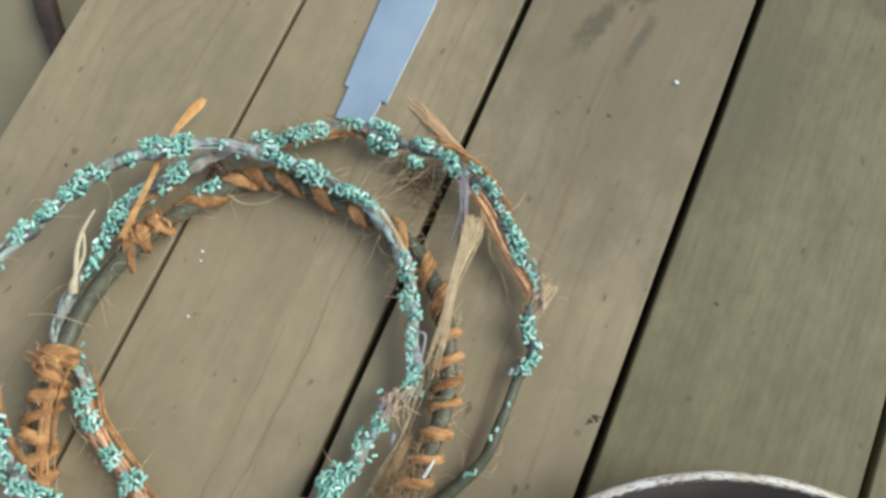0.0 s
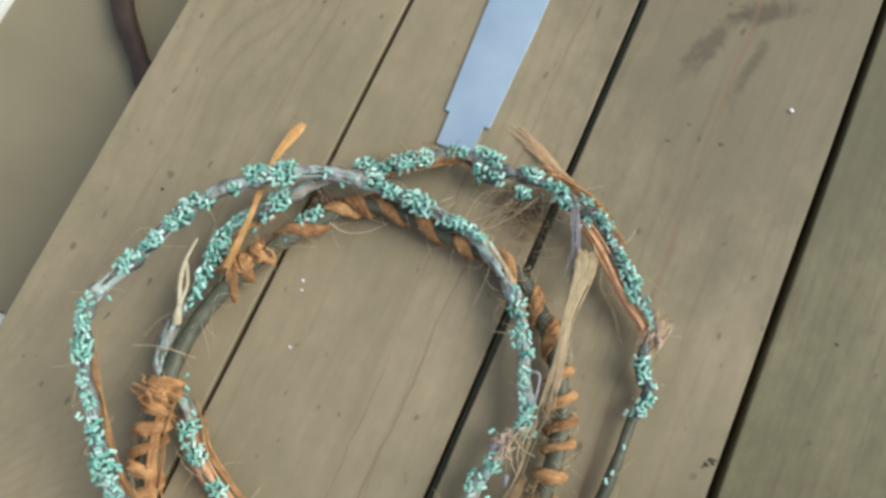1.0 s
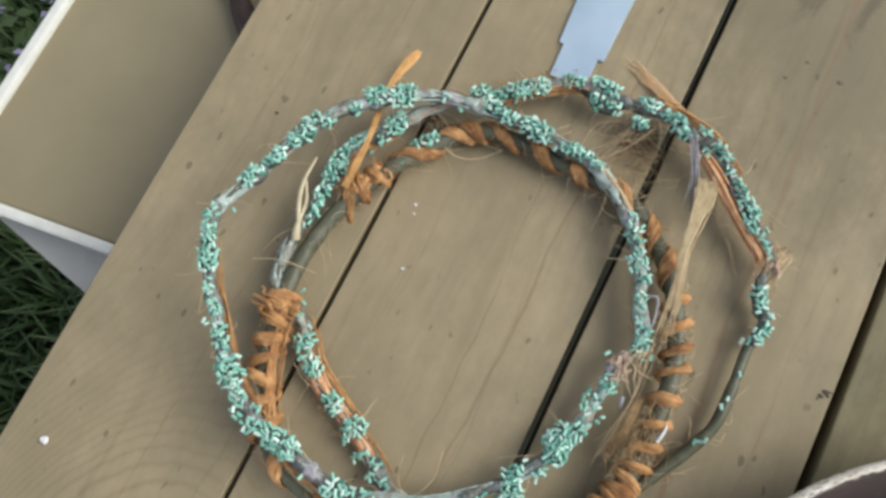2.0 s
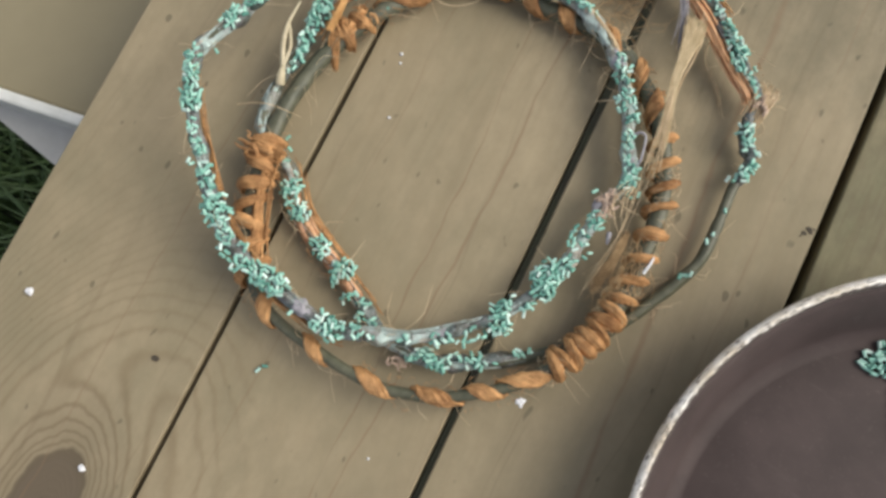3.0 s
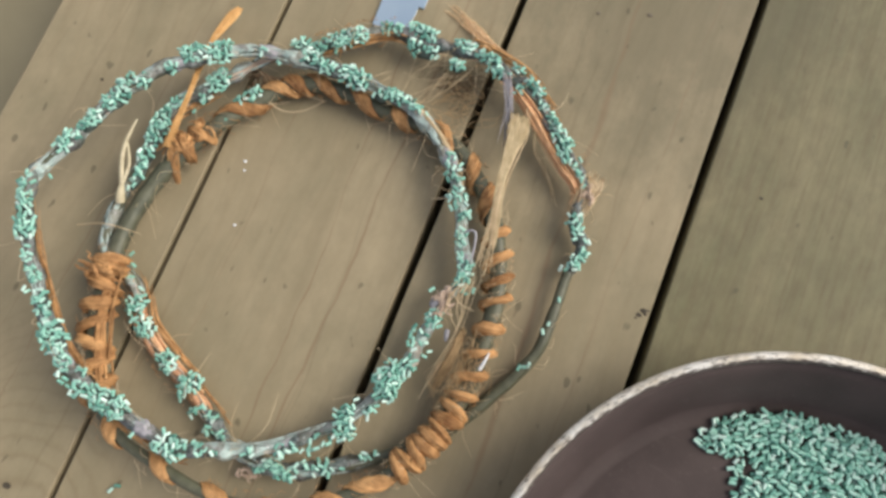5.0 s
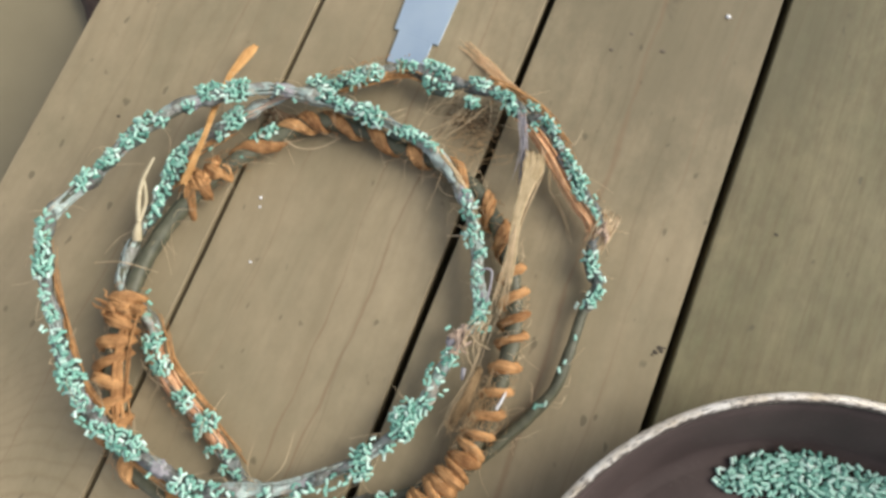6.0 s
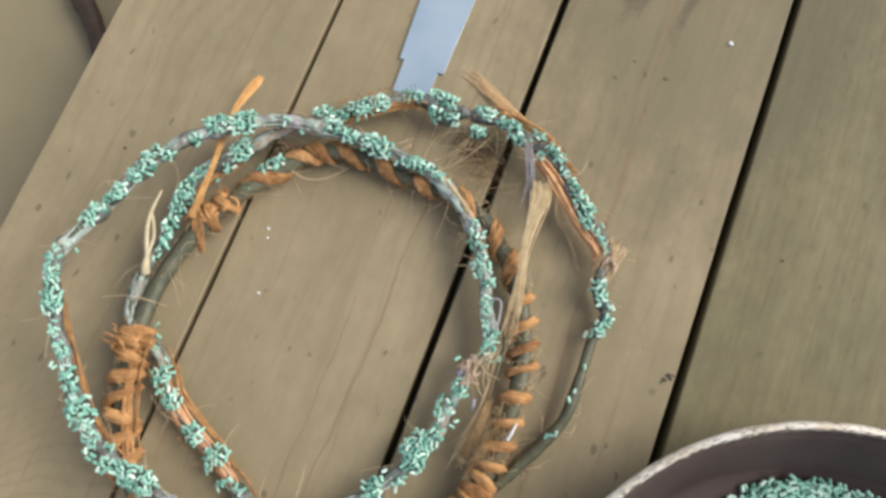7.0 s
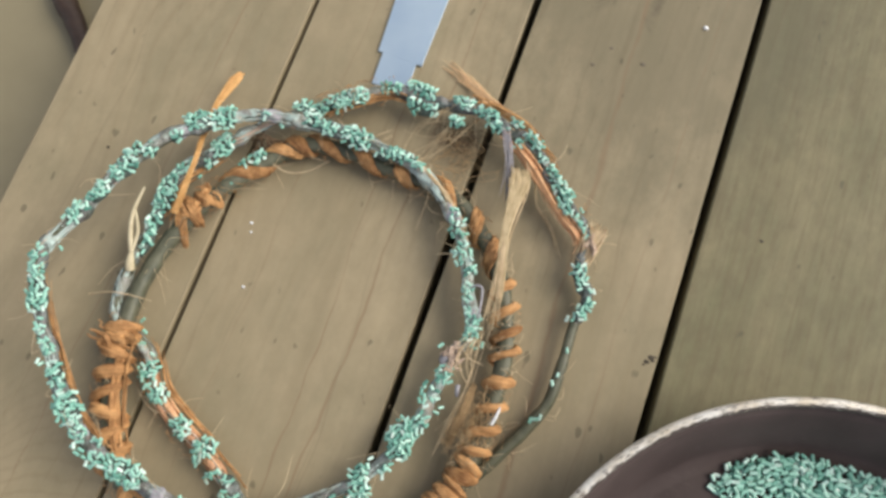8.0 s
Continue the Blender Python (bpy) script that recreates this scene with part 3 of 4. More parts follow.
stem_b = stem_part("stem", pb, lambda u: 0.0023 if 9.5 < u < 15 or 22.5 < u < 24.5 else 0.0020, "thin grey-green willow stem", 2)


def thick(u):
    """The third hoop tapers from its thick end to its thin one."""
    return 0.0021 + 0.0013 * min(1.0, max(0.0, abs(u - 19.4) - 2.2) / 1.3)


stem_c = stem_part("stem", pc, thick, "thick olive-green willow stem", 3)


def tape_parts(path, spans, parent, seed, material):
    """Crumpled sleeves of tape round a hoop, some darkened for the shade in bead gaps."""
    for n, (u0, u1) in enumerate(spans):
        def radius(u, a=u0, b=u1, k=n):
            e = min((u - a) / 0.4, (b - u) / 0.4, 1.0)
            w = noise.noise(Vector((u * 2.7, seed, k))) + 0.7 * noise.noise(Vector((u * 7.9, seed, k + 5)))
            return 0.0017 + (0.0008 + 0.0004 * w) * max(e, 0.0)
        v, f, w = tube(path, radius, 14, u0, u1, int((u1 - u0) * 26) + 6, wob=0.9, seed=seed + n)
        rng = random.Random(seed + n)
        v = [q + np.array([rng.uniform(-1, 1) for _ in range(3)]) * 0.00012 for q in v]
        part("tape_wrap", mesh_of("tape_wrap", v, f, material, uvs=w), parent, "crumpled grey-lilac tape")


def packing(path, clumps, u):
    """How thickly a hoop is beaded at a place."""
    here = path.s_of(u)
    gap = [(abs((here - path.s_of(c[0]) + path.length / 2) % path.length - path.length / 2), c) for c in clumps]
    return max((c[4] for d, c in gap if d < c[2] * 0.001), default=0.2)


def tape_run(path, clumps, parent, seed, bare=(), pale=(0, 0)):
    """Short overlapping sleeves: tape darkened as gap shade under the thick beadwork, pale tape where the beads are
    thin.
    """
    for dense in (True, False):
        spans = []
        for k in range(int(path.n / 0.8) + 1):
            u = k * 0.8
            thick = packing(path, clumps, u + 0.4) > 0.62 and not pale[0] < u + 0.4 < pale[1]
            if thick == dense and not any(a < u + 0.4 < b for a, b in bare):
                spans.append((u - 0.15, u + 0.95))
        tape_parts(path, spans, parent, seed + dense, SHADE_TAPE if dense else TAPE)


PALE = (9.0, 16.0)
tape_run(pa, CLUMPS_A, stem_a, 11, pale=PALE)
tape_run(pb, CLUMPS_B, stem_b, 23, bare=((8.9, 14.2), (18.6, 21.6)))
side_spans = [(18.2, 19.3), (19.1, 20.1), (19.9, 21.0), (20.8, 21.9)]
tape_parts(pb, side_spans, stem_b, 37, SALMON)


def lump(path, u, size, seed):
    """A crumpled wad of tape pressed onto a hoop."""
    p, t, up, side = path.at(u)
    bm = bmesh.new()
    bmesh.ops.create_icosphere(bm, subdivisions=3, radius=1)
    for v in bm.verts:
        k = 1 + 0.35 * noise.noise(v.co * 2.1 + Vector((seed, 0, 0))) + 0.22 * noise.noise(v.co * 5.3 + Vector((0, seed, 0)))
        q = p + t * v.co.x * size[0] * k + side * v.co.y * size[1] * k + up * (v.co.z * size[2] * k + 0.0006)
        v.co = Vector(q)
    me = bpy.data.meshes.new("tape_wad")
    bm.to_mesh(me)
    bm.free()
    me.materials.append(LILAC)
    me.polygons.foreach_set("use_smooth", [True] * len(me.polygons))
    return me


for n, (u, l, w) in enumerate(((3.25, 0.0040, 0.0026), (5.3, 0.0056, 0.0028), (7.45, 0.0042, 0.0034), (10.2, 0.0060, 0.0026), (12.5, 0.0030, 0.0022),
                               (18.2, 0.0050, 0.0024), (21.45, 0.0046, 0.0030), (23.2, 0.0036, 0.0028), (14.2, 0.0040, 0.0034))):
    part("tape_wad", lump(pa, u, (l, w, 0.0020), n * 3.7), stem_a, "crumpled pale lilac tape")


def ribbon_turn(path, u, pitch, width, radius, lean, seed, bulge):
    """One turn of raffia round a stem: a flat core under a layer of separate, slightly stray fibres."""
    s = path.s_of(u)

    def place(f, g, r):
        a = -math.pi / 2 + 2 * math.pi * f
        w = width * (0.86 + 0.22 * noise.noise(Vector((f * 5, seed, 0)))) * 0.5 * (0.5 + 0.5 * math.sin(math.pi * f))
        ss = (s + (f - 0.5) * pitch * lean + g * w) % path.length
        p, t, up, side = path.at(path.at_s(min(ss, path.s[-1])))
        return p + r * (math.cos(a) * side + math.sin(a) * up)

    steps, cross = 18, 15
    verts, faces, uvs = [], [], []
    for layer in (0, 1):
        for i in range(steps + 1):
            f = i / steps
            for k in range(cross):
                g = (k / (cross - 1) - 0.5) * 2
                ridge = 0.0011 * noise.noise(Vector((f * 2.6, g * 6.5, seed))) + 0.0006 * noise.noise(Vector((f * 7, g * 14, seed + 4)))
                r = radius + (bulge * (1 - g * g) + 0.0003 + ridge * (1 if math.sin(math.pi * f) > 0.35 else 0.2)) * (1 - layer)
                ragged = 1.0 + 0.22 * abs(g) * noise.noise(Vector((f * 6, g * 3, seed + 9)))
                verts.append(place(f + 0.03 * noise.noise(Vector((g * 5, seed, f))), g * ragged, r))
                uvs.append((f, k / (cross - 1)))
    n = (steps + 1) * cross
    for layer in (0, 1):
        for i in range(steps):
            for k in range(cross - 1):
                q = [layer * n + i * cross + k, layer * n + (i + 1) * cross + k, layer * n + (i + 1) * cross + k + 1, layer * n + i * cross + k + 1]
                faces.append(tuple(q if layer else q[::-1]))
    for i in range(steps):
        for k in (0, cross - 1):
            faces.append((i * cross + k, (i + 1) * cross + k, n + (i + 1) * cross + k, n + i * cross + k))
    verts = [np.array((q[0], q[1], max(q[2], 0.0004))) for q in verts]
    return mesh_of("raffia_wrap", verts, faces, ORANGE, uvs=uvs)


# turns of raffia: (place on the stem, pitch in millimetres, lean)
OPEN_FAR = [(u, 18, -1) for u in (3.85, 4.7, 5.08, 5.7, 6.4, 7.1, 8.6, 9.65, 10.5)]
OPEN_NEAR = [(u, 18, -1) for u in (17.05, 18.1, 18.95, 20.05, 21.1, 22)]
COIL_RIGHT = [(11.4, 6, -1), (12, 8, -1), (12.55, 8, -1), (13.0, 8, -1), (13.5, 8, -1), (13.92, 8, -1), (14.3, 7, -1)]
COIL_TIGHT = [(14.62, 5, -1), (14.86, 4, 1), (15.08, 4, -1), (15.31, 3, 1), (15.53, 4, -1), (15.76, 3, -1), (15.98, 4, 1), (16.2, 3, -1), (16.42, 5, 1)]
COIL_LEFT = [(22.75, 9, -1), (23.2, 8, -1), (23.6, 8, 1), (23.95, 8, -1), (24.3, 8, -1), (24.7, 8, 1), (24.95, 8, -1), (25.1, 6, 1), (25.2, 5, -1)]
WRAPS = [(2.55, 6, 1), (2.85, 6, -1)] + OPEN_FAR + COIL_RIGHT + COIL_TIGHT + OPEN_NEAR + COIL_LEFT
for n, (u, pitch, lean) in enumerate(WRAPS):
    wrng = random.Random(n)
    wide = (0.0128 if u > 17 else 0.0088) if pitch > 10 else (0.0048 if 11.3 < u < 16.8 else 0.0058)
    wide = wide * wrng.uniform(0.72, 1.25)
    lean *= wrng.uniform(0.7, 1.5)
    fat = 0.0048 if u > 22.6 else (0.0040 if 11.8 < u < 16.6 else thick(u) + 0.0003)
    part("raffia_wrap", ribbon_turn(pc, u, pitch * 0.001, wide, fat, lean, n, 0.0009 if pitch > 10 else 0.0022), stem_c)


def side_strand(path, u0, u1, off, lift, radius, seed, material, name, parent, label="", count=13):
    """A loose bundle of strands that follows a hoop at its flank."""
    rng = random.Random(seed)
    chunks = []
    for n in range(count):
        a, b = u0 + rng.uniform(-0.3, 0.6), u1 + rng.uniform(-0.6, 0.3)
        ox, oz = rng.gauss(0, 0.6) * radius, rng.gauss(0, 0.5) * radius
        pts = []
        for u in np.arange(a, b + 0.01, 0.5):
            p, t, up, side = path.at(u)
            k = noise.noise(Vector((u * 0.9, seed, 0)))
            k2 = noise.noise(Vector((u * 1.7, seed, n * 3.3)))
            q = p + side * (off + ox + 0.0012 * k + 0.0012 * k2) + up * (lift + oz + 0.0008 * k)
            q[2] = max(q[2], 0.0008)
            pts.append(q)
        chunks.append(strand(pts, radius * rng.uniform(0.16, 0.40) * (13 / count) ** 0.6, 5, 5))
    v, f, w = join(chunks)
    return part(name, mesh_of(name, v, f, material, uvs=w), parent, label, kind="stuff")


side_strand(pc, 22.7, 25.1, 0.0048, 0.0036, 0.0021, 31, ORANGE, "raffia_strand", stem_c)
for n, (a, b) in enumerate(((0, 5), (4.5, 9.5), (9, 14), (13.5, 19), (18, 23), (22, 27))):
    side_strand(pa, a, b, 0.0004 * (-1) ** n, 0.0010, 0.0014, 70 + n, TAPE, "tape_strand", stem_a)
for n, (a, b) in enumerate(((0, 4), (14.6, 18.5), (18, 22.4), (24.4, 28.5), (28, 32))):
    side_strand(pb, a, b, 0.0005 * (-1) ** n, 0.0010, 0.0014, 80 + n, TAPE if n % 2 else PINKISH, "tape_strand", stem_b)
side_strand(pb, 3.3, 6.5, 0.0042, 0.0010, 0.0020, 1, SALMON_RAFFIA, "raffia_strand", stem_b, count=20)
side_strand(pb, 2.0, 4.6, -0.0034, 0.0002, 0.0014, 2, ORANGE, "raffia_strand", stem_b)
side_strand(pb, 19.3, 22.0, 0.0056, -0.0006, 0.0010, 3, ORANGE, "raffia_strand", stem_b, count=9)
side_strand(pb, 18.0, 19.5, 0.0044, -0.0010, 0.0006, 66, ORANGE, "raffia_strand", stem_b, count=5)
side_strand(pb, 18.6, 21.8, 0.0014, 0.0010, 0.0017, 4, SALMON_RAFFIA, "raffia_strand", stem_b)
side_strand(pb, 30.2, 32.6, 0.0028, 0.0008, 0.0014, 5, ORANGE, "raffia_strand", stem_b)
side_strand(pb, 25.2, 27.6, 0.0032, 0.0000, 0.0012, 12, ORANGE, "raffia_strand", stem_b)
side_strand(pa, 22.6, 26.4, 0.0034, -0.0006, 0.0010, 6, ORANGE, "raffia_strand", stem_a)
side_strand(pa, 20.8, 23.0, -0.0030, -0.0014, 0.0013, 7, ORANGE, "raffia_strand", stem_a)
side_strand(pa, 9.0, 11.0, -0.0020, 0.0008, 0.0012, 8, STRAW, "raffia_strand", stem_a)
side_strand(pa, 17.5, 20.0, 0.0016, 0.0016, 0.0009, 9, TAPE, "tape_strand", stem_a)


def tuft(points, spread, count, radius, seed, flat=0.35, stray=0.45):
    """A bundle of fibres that share a course and fan out at the ends."""
    rng = random.Random(seed)
    chunks = []
    for _ in range(count):
        o = [rng.uniform(-1, 1) for _ in range(3)]
        pts = []
        for i, p in enumerate(points):
            s = spread[i]
            q = Vector(p) + Vector((o[0] * s, o[1] * s, abs(o[2]) * s * flat))
            q += Vector((rng.uniform(-1, 1), rng.uniform(-1, 1), rng.uniform(-0.3, 0.6))) * s * stray
            pts.append(np.array(q))
        chunks.append(strand(pts, radius * rng.uniform(0.6, 1.2), 4, 4))
    return join(chunks)


def tuft_part(name, points, spread, count, radius, material, seed, label, parent=wreath, flat=0.35, stray=0.45):
    v, f, w = tuft(points, spread, count, radius, seed, flat, stray)
    return part(name, mesh_of(name, v, f, material, uvs=w), parent, label, kind="stuff")


tuft_part("raffia_tail", [(-0.0142, 0.0588, 0.0082), (-0.0154, 0.0548, 0.0090), (-0.0168, 0.0469, 0.0100), (-0.0171, 0.0406, 0.0115), (-0.0157, 0.0310, 0.0130), (-0.0144, 0.0238, 0.0155), (-0.0122, 0.0158, 0.0180), (-0.0114, 0.0070, 0.0185), (-0.0111, -0.0015, 0.0180), (-0.0118, -0.0076, 0.0165)],
          [0.0012, 0.0019, 0.0014, 0.0010, 0.0009, 0.0010, 0.0009, 0.0011, 0.0013, 0.0015], 90, 0.00019, BRIGHT_ORANGE, 41, "loose orange raffia tail", flat=0.1, stray=0.12)
tuft_part("raffia_tail", [(0.1035, 0.0752, 0.010), (0.0970, 0.0792, 0.0065), (0.0905, 0.0830, 0.0035), (0.0825, 0.0876, 0.0016), (0.0765, 0.0908, 0.0008)],
          [0.0012, 0.0015, 0.0018, 0.0020, 0.0026], 36, 0.00021, FRAYED, 42, "frayed orange raffia tail", flat=0.02, stray=0.2)
tuft_part("raffia_tail", [(0.0905, 0.0830, 0.0035), (0.0825, 0.0876, 0.0018), (0.0765, 0.0908, 0.0010), (0.0715, 0.0933, 0.0007), (0.0668, 0.0949, 0.0005)],
          [0.0016, 0.0020, 0.0020, 0.0020, 0.0022], 16, 0.00014, FRAYED, 64, "frayed orange raffia tail", flat=0.02, stray=0.3)
tuft_part("straw_tuft", [(0.1145, 0.0512, 0.0145), (0.1155, 0.0440, 0.015), (0.1163, 0.0370, 0.0155), (0.1174, 0.0239, 0.016), (0.1198, 0.0082, 0.016), (0.1222, -0.0087, 0.015)],
          [0.0048, 0.0040, 0.0026, 0.0014, 0.0018, 0.0030], 16, 0.00022, STRAW, 43, "long straw-coloured fibres", flat=0.15)
tuft_part("straw_brush", [(0.1148, 0.0492, 0.0165), (0.1151, 0.0457, 0.0170), (0.1152, 0.0401, 0.0170), (0.1155, 0.0341, 0.0170), (0.1161, 0.0273, 0.0165), (0.1173, 0.0207, 0.0160), (0.1193, 0.0120, 0.0160), (0.1214, 0.0024, 0.0155)],
          [0.0040, 0.0033, 0.0023, 0.0017, 0.0015, 0.0014, 0.0016, 0.0018], 110, 0.00024, GOLDEN, 57, "flat brush of straw-coloured fibres", flat=0.03, stray=0.14)
tuft_part("loose_fibre", [(0.1211, 0.0506, 0.0120), (0.1239, 0.0447, 0.0060), (0.1290, 0.0412, 0.0030), (0.1339, 0.0357, 0.0020), (0.1387, 0.0290, 0.0010)],
          [0.0006, 0.0008, 0.0010, 0.0010, 0.0014], 4, 0.00016, GOLDEN, 65, "thin pale loose fibre", flat=0.1)
tuft_part("tape_strand", [(0.1022, 0.0690, 0.013), (0.1058, 0.0610, 0.014), (0.1092, 0.0520, 0.0145), (0.1120, 0.0420, 0.015)],
          [0.0014, 0.0014, 0.0016, 0.0024], 16, 0.00022, LILAC, 54, "twisted pale lilac tape")
tuft_part("straw_tuft", [(0.1238, -0.0330, 0.013), (0.1228, -0.0445, 0.013), (0.1209, -0.0559, 0.009)],
          [0.0010, 0.0015, 0.0019], 44, 0.00016, TAN, 55, "flat straw-coloured raffia end", flat=0.15)
tuft_part("straw_tuft", [(0.1210, -0.010, 0.014), (0.1222, -0.030, 0.013), (0.1212, -0.045, 0.012), (0.1195, -0.058, 0.011)],
          [0.0020, 0.0024, 0.0036, 0.0046], 5, 0.00013, STRAW, 44, "frayed straw-coloured fibre wisp")
tuft_part("straw_tuft", [(0.1185, -0.0140, 0.013), (0.1160, -0.0220, 0.014), (0.1180, -0.0290, 0.012)],
          [0.0012, 0.0026, 0.0034], 9, 0.00018, STRAW, 45, "frayed straw-coloured fibre wisp")


def tangle(name, centre, size, count, radius, material, seed, label):
    """A snarl of short curled strands."""
    rng = random.Random(seed)
    chunks = []
    for _ in range(count):
        p = np.array([rng.gauss(0, 0.6) * size[k] for k in range(3)])
        d = np.array([rng.gauss(0, 1) for _ in range(3)])
        pts = []
        for _ in range(5):
            pts.append(np.array(centre) + p)
            d = 0.6 * d + np.array([rng.gauss(0, 1) for _ in range(3)])
            p = 0.85 * p + d / np.linalg.norm(d) * size * 0.6
        for q in pts:
            q[2] = max(q[2], 0.001)
        chunks.append(strand(pts, radius * rng.uniform(0.5, 1.4), 5, 4))
    v, f, w = join(chunks)
    return part(name, mesh_of(name, v, f, material, uvs=w), wreath, label, kind="stuff")


tangle("raffia_knot", (-0.0100, -0.0050, 0.0135), np.array((0.0038, 0.0032, 0.0013)), 13, 0.0008, ORANGE, 46, "tangled orange raffia knot")
tangle("raffia_knot", (-0.0030, 0.0040, 0.0140), np.array((0.0034, 0.0028, 0.0011)), 8, 0.0008, ORANGE, 49, "tangled orange raffia knot")
tangle("raffia_knot", (-0.0132, -0.0618, 0.0165), np.array((0.0060, 0.0030, 0.0012)), 22, 0.0009, ORANGE, 50, "tangled orange raffia knot")
tangle("brown_fibre_knot", (0.0085, 0.0330, 0.0080), np.array((0.0050, 0.0036, 0.0012)), 16, 0.0006, SHADE_FIBRE, 53, "tangled brown fibres, darkened for the shadow among them")
tangle("straw_knot", (0.1125, -0.0245, 0.0125), np.array((0.0026, 0.0040, 0.0010)), 22, 0.0007, PINKISH, 51, "tangled pinkish tan fibres")
tangle("straw_knot", (0.1490, 0.0350, 0.0100), np.array((0.0022, 0.0032, 0.0012)), 20, 0.0006, PINKISH, 52, "tangled pinkish tan fibres")
tuft_part("raffia_knot", [(-0.0105, -0.0070, 0.013), (-0.0090, -0.0130, 0.011), (-0.0060, -0.0190, 0.006)],
          [0.0018, 0.0016, 0.0008], 34, 0.0003, ORANGE, 47, "loose orange raffia end")
tuft_part("raffia_tail", [(0.1495, 0.0400, 0.009), (0.1490, 0.0330, 0.009), (0.1480, 0.0260, 0.007)],
          [0.0034, 0.0028, 0.0022], 70, 0.00025, STRAW, 48, "frayed pale raffia end")

# peeled, forked end of the second hoop
fork = [strand([(-0.0203, -0.0356, 0.0138), (-0.0210, -0.0330, 0.0150), (-0.0222, -0.0290, 0.0150)], 0.0019, 8),
        strand([(-0.0222, -0.0290, 0.0150), (-0.0262, -0.0210, 0.0155), (-0.0280, -0.0130, 0.0165), (-0.0278, -0.0026, 0.0170)], 0.0011, 7),
        strand([(-0.0222, -0.0290, 0.0150), (-0.0232, -0.0210, 0.0152), (-0.0262, -0.0150, 0.0158), (-0.0280, -0.0120, 0.0165)], 0.0008, 7)]
v, f, w = join(fork)
part("peeled_end", mesh_of("peeled_end", v, f, PEELED, uvs=w), stem_b, "pale peeled and forked stem end")


def fuzz(path, count, seed, reach):
    rng = random.Random(seed)
    chunks = []
    for _ in range(count):
        u = rng.uniform(0, path.n)
        p, t, up, side = path.at(u)
        a = rng.uniform(-0.3, math.pi + 0.3)
        o = math.cos(a) * side + math.sin(a) * up * 0.6
        l = reach * rng.uniform(0.4, 1.3)
        d = t * rng.uniform(-1, 1) + o * rng.uniform(0.2, 1.0)
        start = p + o * 0.003
        mid = start + d * l * 0.5 + np.array((0, 0, rng.uniform(-0.0015, 0.002)))
        end = start + d * l + np.array((rng.uniform(-1, 1), rng.uniform(-1, 1), 0)) * l * 0.4
        mid[2], end[2] = max(mid[2], 0.0008), max(end[2] - 0.002, 0.0006)
        chunks.append(strand([start, mid, end], 0.00012, 3, 4))
    return join(chunks)


for path, stem, count, seed in ((pa, stem_a, 90, 5), (pb, stem_b, 110, 6), (pc, stem_c, 120, 7)):
    v, f, w = fuzz(path, count, seed, 0.011)
    part("fibre_fuzz", mesh_of("fibre_fuzz", v, f, STRAW, uvs=w), stem, "fine frayed fibres", kind="stuff")


def wrap_fuzz(path, spans, count, seed):
    """Short fibres that stand off the raffia turns."""
    rng = random.Random(seed)
    chunks = []
    for u0, u1 in spans:
        for _ in range(count):
            p, t, up, side = path.at(rng.uniform(u0, u1))
            a = rng.uniform(-0.2, math.pi + 0.2)
            o = math.cos(a) * side + math.sin(a) * up
            ring = np.cross(t, o)
            start = p + o * 0.0052
            d = t * rng.uniform(-1, 1) + ring * rng.uniform(-1.2, 1.2)
            l = rng.uniform(0.0015, 0.0045)
            mid = start + d * l * 0.5 + o * rng.uniform(0.0002, 0.0011)
            end = start + d * l - o * rng.uniform(-0.0010, 0.0008)
            for q in (mid, end):
                q[2] = max(q[2], 0.0006)
            chunks.append(strand([start, mid, end], rng.uniform(0.00008, 0.00018), 3, 4))
    return join(chunks)


v, f, w = wrap_fuzz(pc, [(2.3, 4.2), (4.6, 8.8), (9.4, 10.8), (11.9, 14.4), (14.4, 16.8), (17.0, 20.4), (22.0, 25.6)], 70, 61)
part("raffia_fuzz", mesh_of("raffia_fuzz", v, f, ORANGE, uvs=w), stem_c, "fine orange raffia fuzz", kind="stuff")
v, f, w = wrap_fuzz(pc, [(11.6, 13.2), (13.2, 14.8), (14.8, 16.8), (22.8, 25.0)], 46, 63)
part("straw_fuzz", mesh_of("straw_fuzz", v, f, STRAW, uvs=w), stem_c, "fine straw-coloured fuzz", kind="stuff")
v, f, w = wrap_fuzz(pb, [(2.2, 6.4), (18.4, 22.0), (30.2, 32.0)], 55, 62)
part("raffia_fuzz", mesh_of("raffia_fuzz", v, f, ORANGE, uvs=w), stem_b, "fine orange raffia fuzz", kind="stuff")
v, f, w = tuft([(0.086, 0.0735, 0.006), (0.078, 0.064, 0.004), (0.072, 0.055, 0.004)], [0.007, 0.012, 0.013], 18, 0.00011, 9)
part("fibre_fuzz", mesh_of("fibre_fuzz", v, f, STRAW, uvs=w), stem_b, "fine frayed fibres", kind="stuff")

# the brown haze is part fibre, part shadow of the top arc
tangle("brown_fibre_haze", (0.0860, 0.0610, 0.0050), np.array((0.0090, 0.0060, 0.0018)), 55, 0.00010, SHADE_FIBRE, 58, "haze of fine brown fibres and painted shadow")
tangle("tan_fibre_haze", (0.0880, 0.0560, 0.0050), np.array((0.0100, 0.0070, 0.0018)), 36, 0.00010, TAN, 59, "haze of fine tan fibres")
tangle("tan_fibre_haze", (0.1290, -0.0480, 0.0130), np.array((0.0060, 0.0120, 0.0022)), 60, 0.00012, TAN, 60, "haze of fine tan fibres")
tangle("pink_fibre_knot", (0.0690, -0.1112, 0.0055), np.array((0.0030, 0.0022, 0.0010)), 12, 0.0006, PINKISH, 56, "crumpled pinkish tape end")
